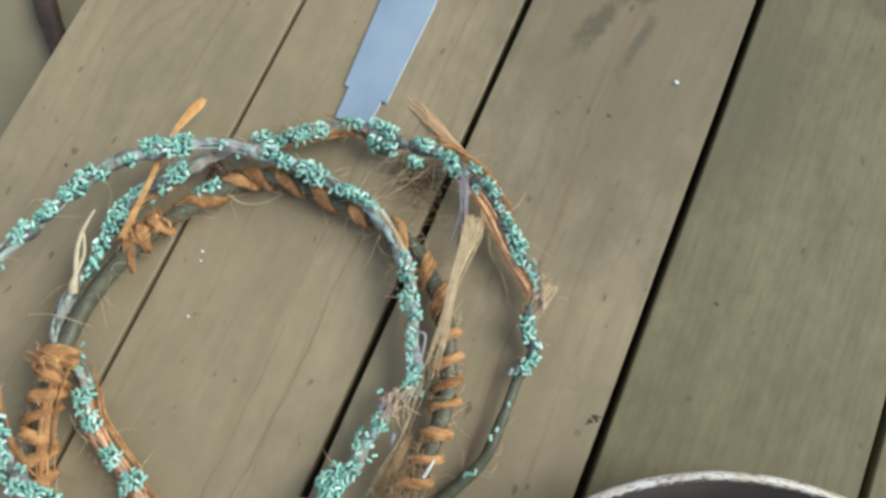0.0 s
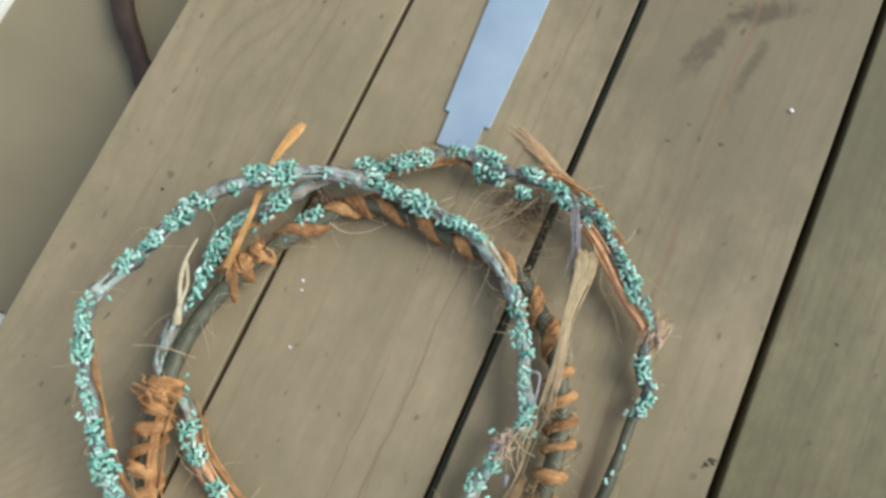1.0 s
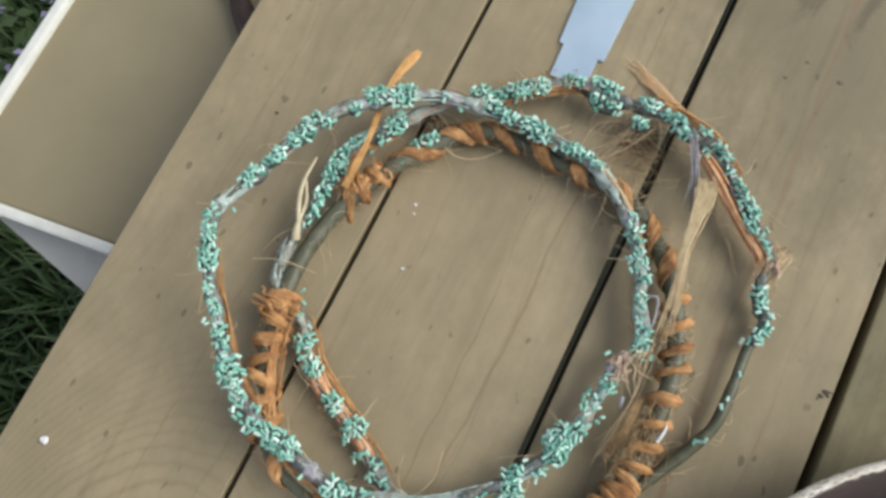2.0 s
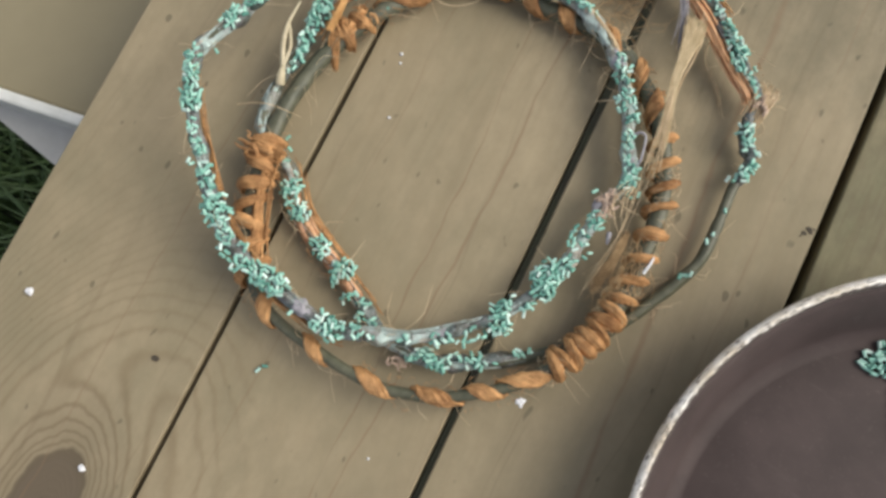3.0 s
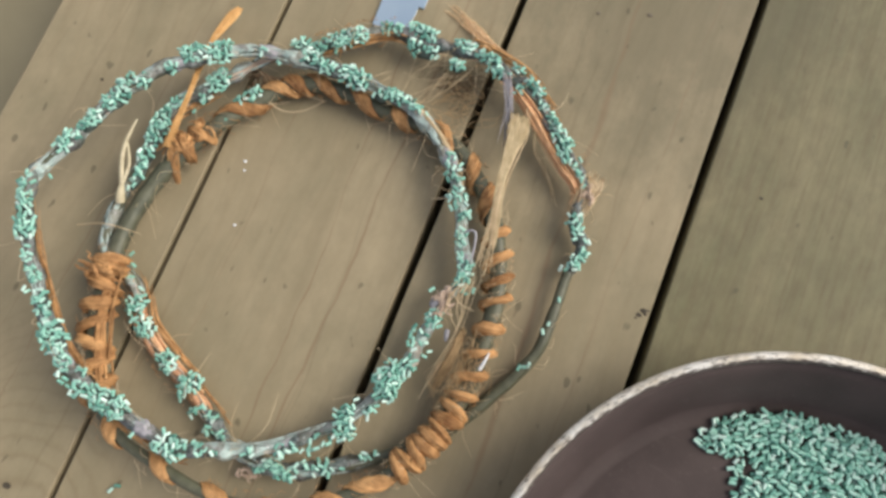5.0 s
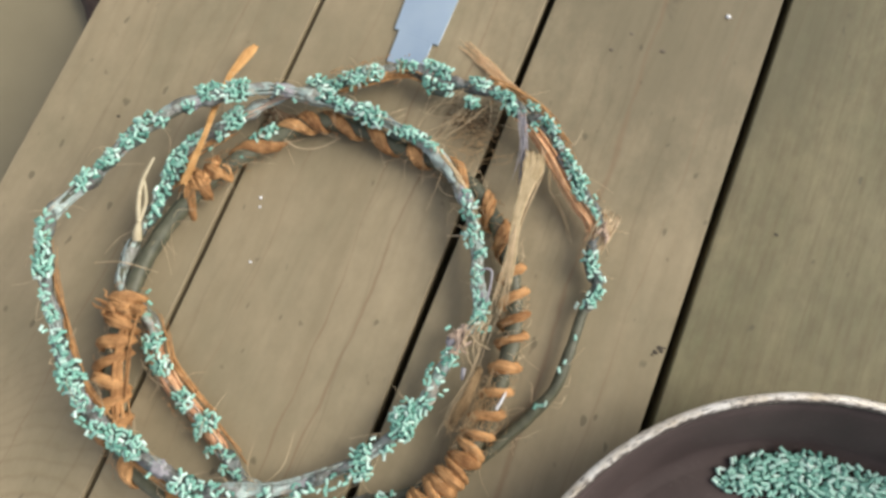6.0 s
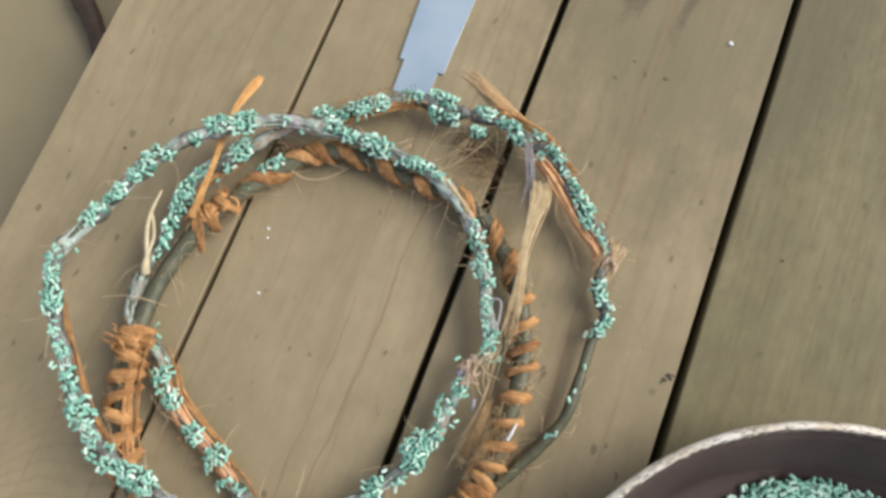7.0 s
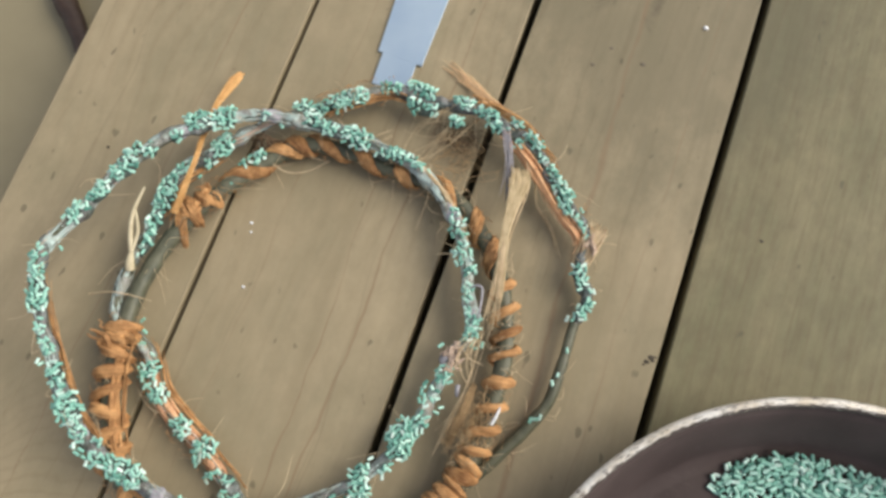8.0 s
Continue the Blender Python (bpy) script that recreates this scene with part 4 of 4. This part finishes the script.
v, f, w = strand([(0.1180, -0.0345, 0.0110), (0.1184, -0.0365, 0.0112), (0.1190, -0.0388, 0.0105)], 0.0010, 6, 4)
part("tape_scrap", mesh_of("tape_scrap", v, f, LILAC, uvs=w), stem_a, "pale lilac tape scrap")
v, f, w = strand([(0.1109, 0.0017, 0.0165), (0.1128, 0.0031, 0.0172), (0.1149, 0.0026, 0.0170), (0.1162, -0.0020, 0.0168), (0.1169, -0.0069, 0.0160), (0.1165, -0.0086, 0.0145)], 0.00045, 14, 5)
part("tape_loop", mesh_of("tape_loop", v, f, LILAC, uvs=w), stem_a, "thin pale lilac tape loop")
for course in ([(0.1140, -0.0227, 0.0125), (0.1178, -0.0300, 0.0125), (0.1199, -0.0320, 0.011), (0.1227, -0.0345, 0.009)], [(0.1160, -0.0219, 0.0125), (0.1190, -0.0238, 0.0125), (0.1248, -0.0245, 0.013)],
               [(-0.0312, -0.0500, 0.015), (-0.0191, -0.0457, 0.0185), (-0.0057, -0.0442, 0.015)], [(0.0925, 0.0118, 0.006), (0.0985, 0.0128, 0.011), (0.1040, 0.0130, 0.014)],
               [(0.0100, 0.0270, 0.010), (0.0200, 0.0245, 0.006), (0.0290, 0.0275, 0.006), (0.0370, 0.0340, 0.009)]):
    v, f, w = strand(course, 0.00024, 4, 6)
    part("pale_fibre", mesh_of("pale_fibre", v, f, STRAW, uvs=w), wreath)

# ---- beads ----
BEAD_LENGTH, BEAD_RADIUS = 0.0028, 0.00078


def bead_shape(length, radius, sides=8):
    verts, faces = [], []
    for x, r in ((-0.5, 1.0), (0.5, 1.0), (0.5, 0.42), (0.3, 0.38), (-0.3, 0.38), (-0.5, 0.42)):
        for k in range(sides):
            a = 2 * math.pi * k / sides
            verts.append((x * length, math.cos(a) * r * radius, math.sin(a) * r * radius))
    pairs = ((0, 1), (1, 2), (2, 3), (4, 5), (5, 0))
    for i, j in pairs:
        for k in range(sides):
            m = (k + 1) % sides
            faces.append((i * sides + k, i * sides + m, j * sides + m, j * sides + k))
    return np.array(verts), faces


BEAD_V, BEAD_F = bead_shape(BEAD_LENGTH, BEAD_RADIUS)
bead_mesh = mesh_of("bead", BEAD_V, BEAD_F, BEAD, smooth=False)


def bead_pose(place, along, tilt_up, scale=1.0):
    x = Vector(along).normalized()
    z = Vector(tilt_up)
    z = (z - x * z.dot(x)).normalized()
    y = z.cross(x)
    m = Matrix((x, y, z)).transposed().to_4x4()
    m.translation = Vector(place)
    return m @ Matrix.Scale(scale, 4)


def joined_beads(name, poses):
    verts, faces, o = [], [], 0
    for m in poses:
        a = np.array(m)
        verts.append(BEAD_V @ a[:3, :3].T + a[:3, 3])
        faces += [tuple(i + o for i in q) for q in BEAD_F]
        o += len(BEAD_V)
    return mesh_of(name, np.vstack(verts), faces, BEAD, smooth=False)


def clump_core(path, u, off, length, width, seed):
    """An added dark wad under a clump of beads, coloured as the shade in their gaps."""
    bm = bmesh.new()
    bmesh.ops.create_icosphere(bm, subdivisions=3, radius=1)
    for v in bm.verts:
        x, y, z = v.co
        p, t, up, side = path.at(path.at_s((path.s_of(u) + x * length * 0.92) % path.s[-1]))
        k = 1 + 0.25 * noise.noise(v.co * 2.6 + Vector((seed, 0, 0)))
        q = p + side * (off + y * width * 0.80 * k) + up * (drop(off) + z * min(0.0022, width * 0.7) * k)
        v.co = Vector((q[0], q[1], max(q[2], 0.0003)))
    me = bpy.data.meshes.new("netting_wad")
    bm.to_mesh(me)
    bm.free()
    me.materials.append(GAP_SHADE)
    me.polygons.foreach_set("use_smooth", [True] * len(me.polygons))
    return me


def drop(off):
    """A clump that lies beside its hoop sags towards the table."""
    return 0.0007 - 0.28 * max(0.0, abs(off) - 0.0030)


def clump_beads(path, clump, rng, kept):
    """Beads heaped over one clump, every which way, a few standing on others."""
    u, off, length, width, dense = clump[0], clump[1] * 0.001, clump[2] * 0.001, clump[3] * 0.001, clump[4]
    want = max(1, round(math.pi * (length + 0.0004) * (width + 0.0004) / 4.0e-6 * dense**1.5))
    poses = []
    for layer, number in ((0, want), (1, round(want * 0.24 * dense))):
        made = 0
        for _ in range(number * 14):
            if made >= number:
                break
            along = rng.uniform(-0.92, 0.92) * (1.0 - 0.25 * layer)
            aside = rng.uniform(-1, 1) * max(0.45, 1 - along**4) ** 0.5 * (1.0 - 0.25 * layer)
            p, t, up, side = path.at(path.at_s((path.s_of(u) + along * length) % path.s[-1]))
            round_off = math.sqrt(max(0.0, 1 - (aside * 0.92) ** 2))
            rise = drop(off) + min(0.0026, 0.0012 + width * 0.5) * round_off + 0.0011 * layer + rng.uniform(-0.0002, 0.0004)
            place = p + side * (off + aside * width) + up * rise
            if place[2] < 0.0011:
                place[2] = 0.0011
            near = 0.00155**2 if layer == 0 else 0.00120**2
            if any((place[0] - q[0]) ** 2 + (place[1] - q[1]) ** 2 + (place[2] - q[2]) ** 2 < near for q in kept):
                continue
            kept.append(place)
            made += 1
            out = up * (0.45 + round_off) + side * aside
            out = out / np.linalg.norm(out)
            flat = np.cross(t, out)
            g = rng.uniform(0, math.pi)
            lie = t * math.cos(g) + flat * math.sin(g) + out * rng.gauss(0, 0.30)
            poses.append(bead_pose(place, lie, out, rng.uniform(0.72, 0.92)))
    return poses


bead_rng, single = random.Random(3), []
for path, stem, clumps in ((pa, stem_a, CLUMPS_A), (pb, stem_b, CLUMPS_B), (pc, stem_c, CLUMPS_C)):
    kept = []
    for n, clump in enumerate(clumps):
        poses = clump_beads(path, clump, bead_rng, kept)
        if not poses:
            continue
        if clump[2] > 2.4 and clump[3] > 1.8 and path is not pc and not (path is pa and PALE[0] < clump[0] < PALE[1]):
            part("netting_wad", clump_core(path, clump[0], clump[1] * 0.001, clump[2] * 0.001, clump[3] * 0.001, n * 1.7), stem, "dark grey-green wad added as shade between beads")
        if path is pa and 3 < clump[0] < 14 and len(single) < 300:
            single += poses
        else:
            part("bead_clump", joined_beads("bead_clump", poses), stem, "clump of mint glass tube beads", kind="stuff")

# ---- tin with spare beads ----
TIN = Vector((0.2673, -0.1039, 0.0))
tin = thing("round_tin", TIN, "round dark baking tin with a worn whitish rim, on the table", "baking tin")


def lathe(profile, material, name, sides=128, close=False):
    verts, faces = [], []
    for k in range(sides):
        a = 2 * math.pi * k / sides
        for r, z in profile:
            verts.append((TIN.x + r * math.cos(a), TIN.y + r * math.sin(a), z))
    n = len(profile)
    for k in range(sides):
        m = (k + 1) % sides
        for i in range(n if close else n - 1):
            j = (i + 1) % n
            faces.append((k * n + i, m * n + i, m * n + j, k * n + j))
    return mesh_of(name, verts, faces, material)


R0, R1_, H_ = 0.0935, 0.1085, 0.0295
inner = [(0.0002, 0.0026), (0.03, 0.0026), (0.06, 0.0027), (0.0855, 0.0028), (0.0868, 0.0023), (0.0885, 0.0023), (0.0900, 0.0030), (R0 - 0.0008, 0.0042), (R0 + 0.0006, 0.0062),
         (0.0985, 0.0150), (0.1040, 0.0240), (R1_ - 0.0012, H_ - 0.001)]
outer = [(R1_ + 0.0002, H_ - 0.0016), (0.1058, 0.0240), (0.1000, 0.0145), (R0 + 0.0022, 0.0055), (R0 + 0.0006, 0.0022), (R0 - 0.002, 0.0005), (R0 - 0.004, 0.0), (0.0002, 0.0004)]
part("body", lathe(inner + outer, PAN, "body"), tin)
rim = [(R1_ + 0.0002 + 0.0019 * math.cos(a), H_ + 0.0016 * math.sin(a)) for a in np.linspace(0, 2 * math.pi, 12, endpoint=False)]
part("rim", lathe(rim, RIM, "rim", 160, close=True), tin, "worn whitish rolled rim")


def pile_height(x, y):
    """How deep the spare beads lie at a place in the tin; below zero where there are none."""
    def blob(cx, cy, rx, ry, turn=0.0):
        c, s = math.cos(turn), math.sin(turn)
        dx, dy = x - cx, y - cy
        a, b = (dx * c + dy * s) / rx, (-dx * s + dy * c) / ry
        return 1 - math.sqrt(a * a + b * b)
    w = 0.12 * noise.noise(Vector((x * 150, y * 150, 2.0)))
    h = max(blob(0.2650, -0.034, 0.036, 0.0275), blob(0.2480, -0.0500, 0.0125, 0.0135), blob(0.2300, -0.0308, 0.0140, 0.0072, 0.59),
            blob(0.300, -0.038, 0.045, 0.025), blob(0.2420, -0.0240, 0.022, 0.012, 0.45))
    h = min(h, -blob(0.2530, -0.0585, 0.0027, 0.0110, 0.26))
    few = max(blob(0.2576, -0.0772, 0.0030, 0.0030), blob(0.2634, -0.0735, 0.0046, 0.0030, 0.3), blob(0.2745, -0.0820, 0.0110, 0.0062, -0.4), blob(0.2638, -0.0884, 0.0028, 0.0050))
    return max(h + w, min(few + w, 0.15))


prng = random.Random(21)
pile, cells = [], {}
for layer in range(3):
    for _ in range(34000):
        x, y = prng.uniform(0.214, 0.335), prng.uniform(-0.098, -0.008)
        h = pile_height(x, y)
        if h < 0.02 + 0.20 * layer or math.hypot(x - TIN.x, y - TIN.y) > 0.0886 + 0.001 * layer:
            continue
        a = 4.0 * noise.noise(Vector((x * 120, y * 120, layer))) + prng.gauss(0, 0.9)
        ca, sa = math.cos(a), math.sin(a)
        kx, ky = int(x / 0.004), int(y / 0.004)
        free = True
        for q in (q for i in (-1, 0, 1) for j in (-1, 0, 1) for q in cells.get((layer, kx + i, ky + j), ())):
            dx, dy = x - q[0], y - q[1]
            along = min(abs(dx * ca + dy * sa), abs(dx * q[2] + dy * q[3]))
            aside = min(abs(-dx * sa + dy * ca), abs(-dx * q[3] + dy * q[2]))
            if (along / 0.00200) ** 2 + (aside / 0.00116) ** 2 < 1:
                free = False
                break
        if not free:
            continue
        cells.setdefault((layer, kx, ky), []).append((x, y, ca, sa))
        z = 0.0037 + layer * 0.0011 + prng.uniform(0, 0.0003)
        pile.append(bead_pose((x, y, z), (ca, sa, prng.gauss(0, 0.04 + 0.04 * layer)), (0, 0, 1), prng.uniform(0.84, 0.98)))
heap = new("bead_heap", joined_beads("bead_heap", pile))
tagged(heap, "heap of mint green glass tube beads in the tin", "beads", kind="stuff")

# ---- steel blade ----


def flat_steel(name, outline, top):
    """A thin flat piece of steel over an outline given across and along the blade."""
    ax = Vector((-0.027, 1.0, 0)).normalized()
    rt = Vector((ax.y, -ax.x, 0))
    base = Vector((0.0463, 0.0910, 0))
    bm = bmesh.new()
    low = [bm.verts.new(base + rt * a + ax * b + Vector((0, 0, 0.0003))) for a, b in outline]
    face = bm.faces.new(low)
    up = bmesh.ops.extrude_face_region(bm, geom=[face])
    for g in up["geom"]:
        if isinstance(g, bmesh.types.BMVert):
            g.co.z += top
    bmesh.ops.recalc_face_normals(bm, faces=bm.faces)
    bevelled(bm, 0.00005, 1)
    me = bpy.data.meshes.new(name)
    bm.to_mesh(me)
    bm.free()
    me.materials.append(STEEL)
    return me


BLADE = [(0.0082, -0.0010), (0.0106, -0.0012), (0.0124, 0.050), (0.0140, 0.215), (-0.0138, 0.215), (-0.0120, 0.050), (-0.0102, 0.0004), (-0.0082, 0.0004)]
TANG = [(-0.0078, -0.015), (0.0078, -0.015), (0.0081, 0.0010), (-0.0081, 0.0022)]
knife = thing("steel_blade", (0.0463, 0.0910, 0.0), "flat bright steel blade with a notched tang, lying on boards", "blade")
part("blade", flat_steel("blade", BLADE, 0.0009), knife)
part("tang", flat_steel("tang", TANG, 0.00087), knife, "narrower steel tang")

# ---- small bits on the table ----


def crumb(name, at, size, material, label, category, group, seed, squash=0.5):
    bm = bmesh.new()
    bmesh.ops.create_icosphere(bm, subdivisions=2, radius=1)
    for v in bm.verts:
        k = 1 + 0.35 * noise.noise(v.co * 1.7 + Vector((seed, 0, 0)))
        v.co = Vector((v.co.x * size[0] * k, v.co.y * size[1] * k, v.co.z * size[0] * squash * k))
    low = min(v.co.z for v in bm.verts)
    for v in bm.verts:
        v.co += Vector((at[0], at[1], -low))
    me = bpy.data.meshes.new(name)
    bm.to_mesh(me)
    bm.free()
    me.materials.append(material)
    return tagged(new(name, me), label, category, group)


for n, (x, y, s) in enumerate([(-0.077, -0.151, 0.0019), (-0.0229, -0.1997, 0.0015), (0.1686, 0.146, 0.0011), (0.0131, 0.0002, 0.0008), (0.0145, -0.0035, 0.0006),
                               (0.0207, -0.0261, 0.0007), (0.0735, -0.1477, 0.0006)]):
    crumb("white_fleck", (x, y), (s, s * 0.8), FLECK, "small white fleck on the table boards", "fleck", "flecks on the table", n)
for n, (x, y, s) in enumerate([(0.1840, -0.0010, 0.0011), (0.1853, 0.0012, 0.0013), (0.1862, 0.0002, 0.0009), (0.1833, -0.0024, 0.0006), (0.1870, 0.0018, 0.0006), (0.1327, 0.1245, 0.0010), (0.1271, 0.1145, 0.0010), (0.1476, 0.1212, 0.0013), (0.214, 0.0607, 0.0009), (-0.061, 0.0114, 0.0009), (-0.018, -0.1515, 0.0017)]):
    crumb("dark_crumb", (x, y), (s, s * 0.7), FAINT if 0.12 < x < 0.15 else DARKBIT, "dark crumb of dirt on the table boards", "crumb", "crumbs on the table", 30 + n, 0.12)
for x, y, a in ((0.0207, -0.1374, 1.2), (0.0225, -0.1350, 0.3)):
    ob = new("bead", bead_mesh)
    ob.matrix_basis = bead_pose((x, y, 0.001), (math.cos(a), math.sin(a), 0), (0, 0, 1), 0.8)
    tagged(ob, "stray mint glass tube bead on the table", "bead", "stray beads")


def frayed_end():
    """A small star of pale splinters where a stem was snapped off."""
    chunks = []
    rng = random.Random(77)
    for k in range(6):
        a = 2 * math.pi * k / 6 + rng.uniform(-0.5, 0.5)
        l = rng.uniform(0.0008, 0.0022)
        c = np.array((0.1142, -0.1040, 0.0165))
        chunks.append(strand([c, c + l * 0.6 * np.array((math.cos(a), math.sin(a), 0.3)), c + l * np.array((math.cos(a), math.sin(a), 0.1))], 0.0008, 5, 3))
    v, f, w = join(chunks)
    return mesh_of("splintered_end", v, f, FLECK, uvs=w)


part("splintered_end", frayed_end(), stem_c, "whitish splintered stub")
v, f, w = strand([(0.1345, -0.0440, 0.0152), (0.1352, -0.0405, 0.0158), (0.1356, -0.0370, 0.0152)], 0.0006, 6, 4)
part("splinter", mesh_of("splinter", v, f, FLECK, uvs=w), stem_c, "white splinter")

# ---- chair beside the table ----
chair = thing("garden_chair", (-0.17, 0.25, GROUND), "beige painted garden chair with white edges, pushed against the table", "chair")


SEAT_Z = -0.070


def slab(name, quad, thick, material, bevel=0.002):
    """A board over four corners of its top face."""
    bm = bmesh.new()
    top = [bm.verts.new(p) for p in quad]
    low = [bm.verts.new((p[0], p[1], p[2] - thick)) for p in quad]
    bm.faces.new(top)
    bm.faces.new(low[::-1])
    for i in range(4):
        j = (i + 1) % 4
        bm.faces.new((top[j], top[i], low[i], low[j]))
    bmesh.ops.recalc_face_normals(bm, faces=bm.faces)
    bevelled(bm, bevel)
    me = bpy.data.meshes.new(name)
    bm.to_mesh(me)
    bm.free()
    me.materials.append(material)
    return me


X0, X1, Y1 = -0.244, -0.055, 0.50


def end_y(x):
    return -0.0629 + 0.118 * (x - X1)


e = 0.004
part("seat", slab("seat", [(X0, end_y(X0), SEAT_Z), (X1, end_y(X1), SEAT_Z), (X1, Y1, SEAT_Z), (X0, Y1, SEAT_Z)], 0.012, SEAT), chair)
XE = X0 - 0.006
part("edge_strip", slab("edge_strip", [(XE, end_y(XE) - 0.007, SEAT_Z + e), (X1, end_y(X1) - 0.0062, SEAT_Z + e), (X1, end_y(X1), SEAT_Z + e), (XE, end_y(XE), SEAT_Z + e)], 0.020, WHITE), chair, "white painted edge")
part("edge_strip", slab("edge_strip", [(XE, end_y(X0) + 0.003, SEAT_Z + e), (X0 + 0.002, end_y(X0) + 0.003, SEAT_Z + e), (X0 + 0.002, Y1, SEAT_Z + e), (XE, Y1, SEAT_Z + e)], 0.020, WHITE), chair, "white painted edge")
part("side_rail", slab("side_rail", [(-0.238, -0.0865, SEAT_Z - 0.028), (X1, -0.129, SEAT_Z - 0.030), (X1, end_y(X1) - 0.004, SEAT_Z - 0.004), (-0.238, end_y(-0.238) - 0.002, SEAT_Z - 0.003)], 0.010, GREY, 0.001), chair, "side rail with its shade put in as grey")
for x, y in ((X0 + 0.03, 0.0), (X0 + 0.03, 0.45), (X1 - 0.04, 0.0), (X1 - 0.04, 0.45)):
    part("leg", box_mesh("leg", (x - 0.015, y - 0.015, GROUND), (x + 0.015, y + 0.015, SEAT_Z - 0.022), SEAT), chair)

bp = [(-0.205, 0.150), (-0.1720, 0.1020), (-0.1560, 0.0862), (-0.1405, 0.0712), (-0.102, 0.036)]
bpath = Path([(x, y, SEAT_Z + 0.0068) for x, y in bp], closed=False, steps=10)
v, f, w = tube(bpath, lambda u: 0.0062 + 0.0006 * math.sin(u * 2.1), 12, 0, 4, 40, wob=0.15, seed=4)
branch = new("branch", mesh_of("branch", v, f, BRANCH, uvs=w))
tagged(branch, "bent brown branch lying on the chair seat", "branch")

# ---- garden below ----


def ground_mesh():
    n, size = 60, 60.0
    verts, faces = [], []
    for i in range(n + 1):
        for j in range(n + 1):
            x, y = ((i / n) * 2 - 1), ((j / n) * 2 - 1)
            x, y = math.copysign(abs(x) ** 3, x) * size, math.copysign(abs(y) ** 3, y) * size
            verts.append((x, y, GROUND - 0.004 + 0.008 * noise.noise(Vector((x * 3, y * 3, 0))) - 0.004))
    for i in range(n):
        for j in range(n):
            a = i * (n + 1) + j
            faces.append((a, a + n + 1, a + n + 2, a + 1))
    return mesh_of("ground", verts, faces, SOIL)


tagged(new("ground", ground_mesh()), "garden soil with moss, darkened for the shade under the table", "ground", kind="structure")


def grass_mesh():
    rng = random.Random(12)
    verts, faces = [], []
    for k in range(46000):
        x, y = (rng.gauss(-0.4, 0.6), rng.gauss(0.1, 0.6)) if k < 24000 else (rng.gauss(-0.1, 1.3), rng.gauss(0.1, 1.3))
        if -0.10 < x < 0.56 and -0.70 < y < 0.94:
            continue
        h, w, a = rng.uniform(0.03, 0.10), rng.uniform(0.0018, 0.0045), rng.uniform(0, 6.28)
        d = Vector((math.cos(a), math.sin(a), 0))
        s = Vector((-d.y, d.x, 0)) * w
        b = Vector((x, y, GROUND - 0.004))
        bendy = rng.uniform(0.2, 0.9) * h
        o = len(verts)
        verts += [b - s, b + s, b + d * bendy * 0.3 + Vector((0, 0, h * 0.6)) - s * 0.8, b + d * bendy * 0.3 + Vector((0, 0, h * 0.6)) + s * 0.8, b + d * bendy + Vector((0, 0, h))]
        faces += [(o, o + 1, o + 3, o + 2), (o + 2, o + 3, o + 4)]
    return mesh_of("grass", verts, faces, LEAF)


tagged(new("grass", grass_mesh()), "dark green grass in the shade beside the table", "grass", kind="stuff")


def plant(x, y, seed, height):
    """A leafy plant with violet flower spikes."""
    rng = random.Random(seed)
    root = thing("flowering_plant", (x, y, GROUND), "leafy green garden plant with small violet flowers", "plant", "plants by the chair")
    stems, leaves, petals = [], ([], []), ([], [])
    for _ in range(16):
        a, l = rng.uniform(0, 6.28), rng.uniform(0.03, 0.14)
        top = np.array((x + l * math.cos(a), y + l * math.sin(a), GROUND + height * rng.uniform(0.7, 1.1)))
        foot = np.array((x + 0.02 * math.cos(a), y + 0.02 * math.sin(a), GROUND))
        mid = (foot + top) / 2 + np.array((0.01 * math.cos(a), 0.01 * math.sin(a), 0.02))
        stems.append(strand([foot, mid, top], 0.0022, 5, 4))
        for store, count, span, size in ((leaves, 16, (0.2, 0.9), 0.030), (petals, 22, (0.8, 1.05), 0.011)):
            for _ in range(count):
                f = rng.uniform(*span)
                c = Vector(foot + (top - foot) * f) + Vector((rng.gauss(0, 0.008), rng.gauss(0, 0.008), 0))
                b = rng.uniform(0, 6.28)
                d = Vector((math.cos(b), math.sin(b), rng.uniform(-0.3, 0.6))).normalized() * size * rng.uniform(0.6, 1.3)
                s = d.cross(Vector((0, 0, 1))).normalized() * d.length * 0.28
                o = len(store[0])
                store[0].extend([c, c + d * 0.5 + s + Vector((0, 0, 0.002)), c + d, c + d * 0.5 - s + Vector((0, 0, 0.002))])
                store[1].append((o, o + 1, o + 2, o + 3))
    v, f, _ = join(stems)
    part("stalks", mesh_of("stalks", v, f, LEAF), root, kind="stuff")
    part("foliage", mesh_of("foliage", *leaves, LEAF), root, kind="stuff")
    part("flowers", mesh_of("flowers", *petals, PETAL), root, "small violet flowers", kind="stuff")


for n, (x, y, h) in enumerate(((-0.66, 0.10, 0.30), (-0.72, 0.34, 0.34), (-0.60, 0.58, 0.30), (-0.90, 0.05, 0.26), (-0.80, 0.62, 0.32))):
    plant(x, y, 50 + n, h)

# ---- countable beads on the first hoop ----
for m in single:
    ob = attach(new("bead", bead_mesh), stem_a)
    ob.matrix_basis = m
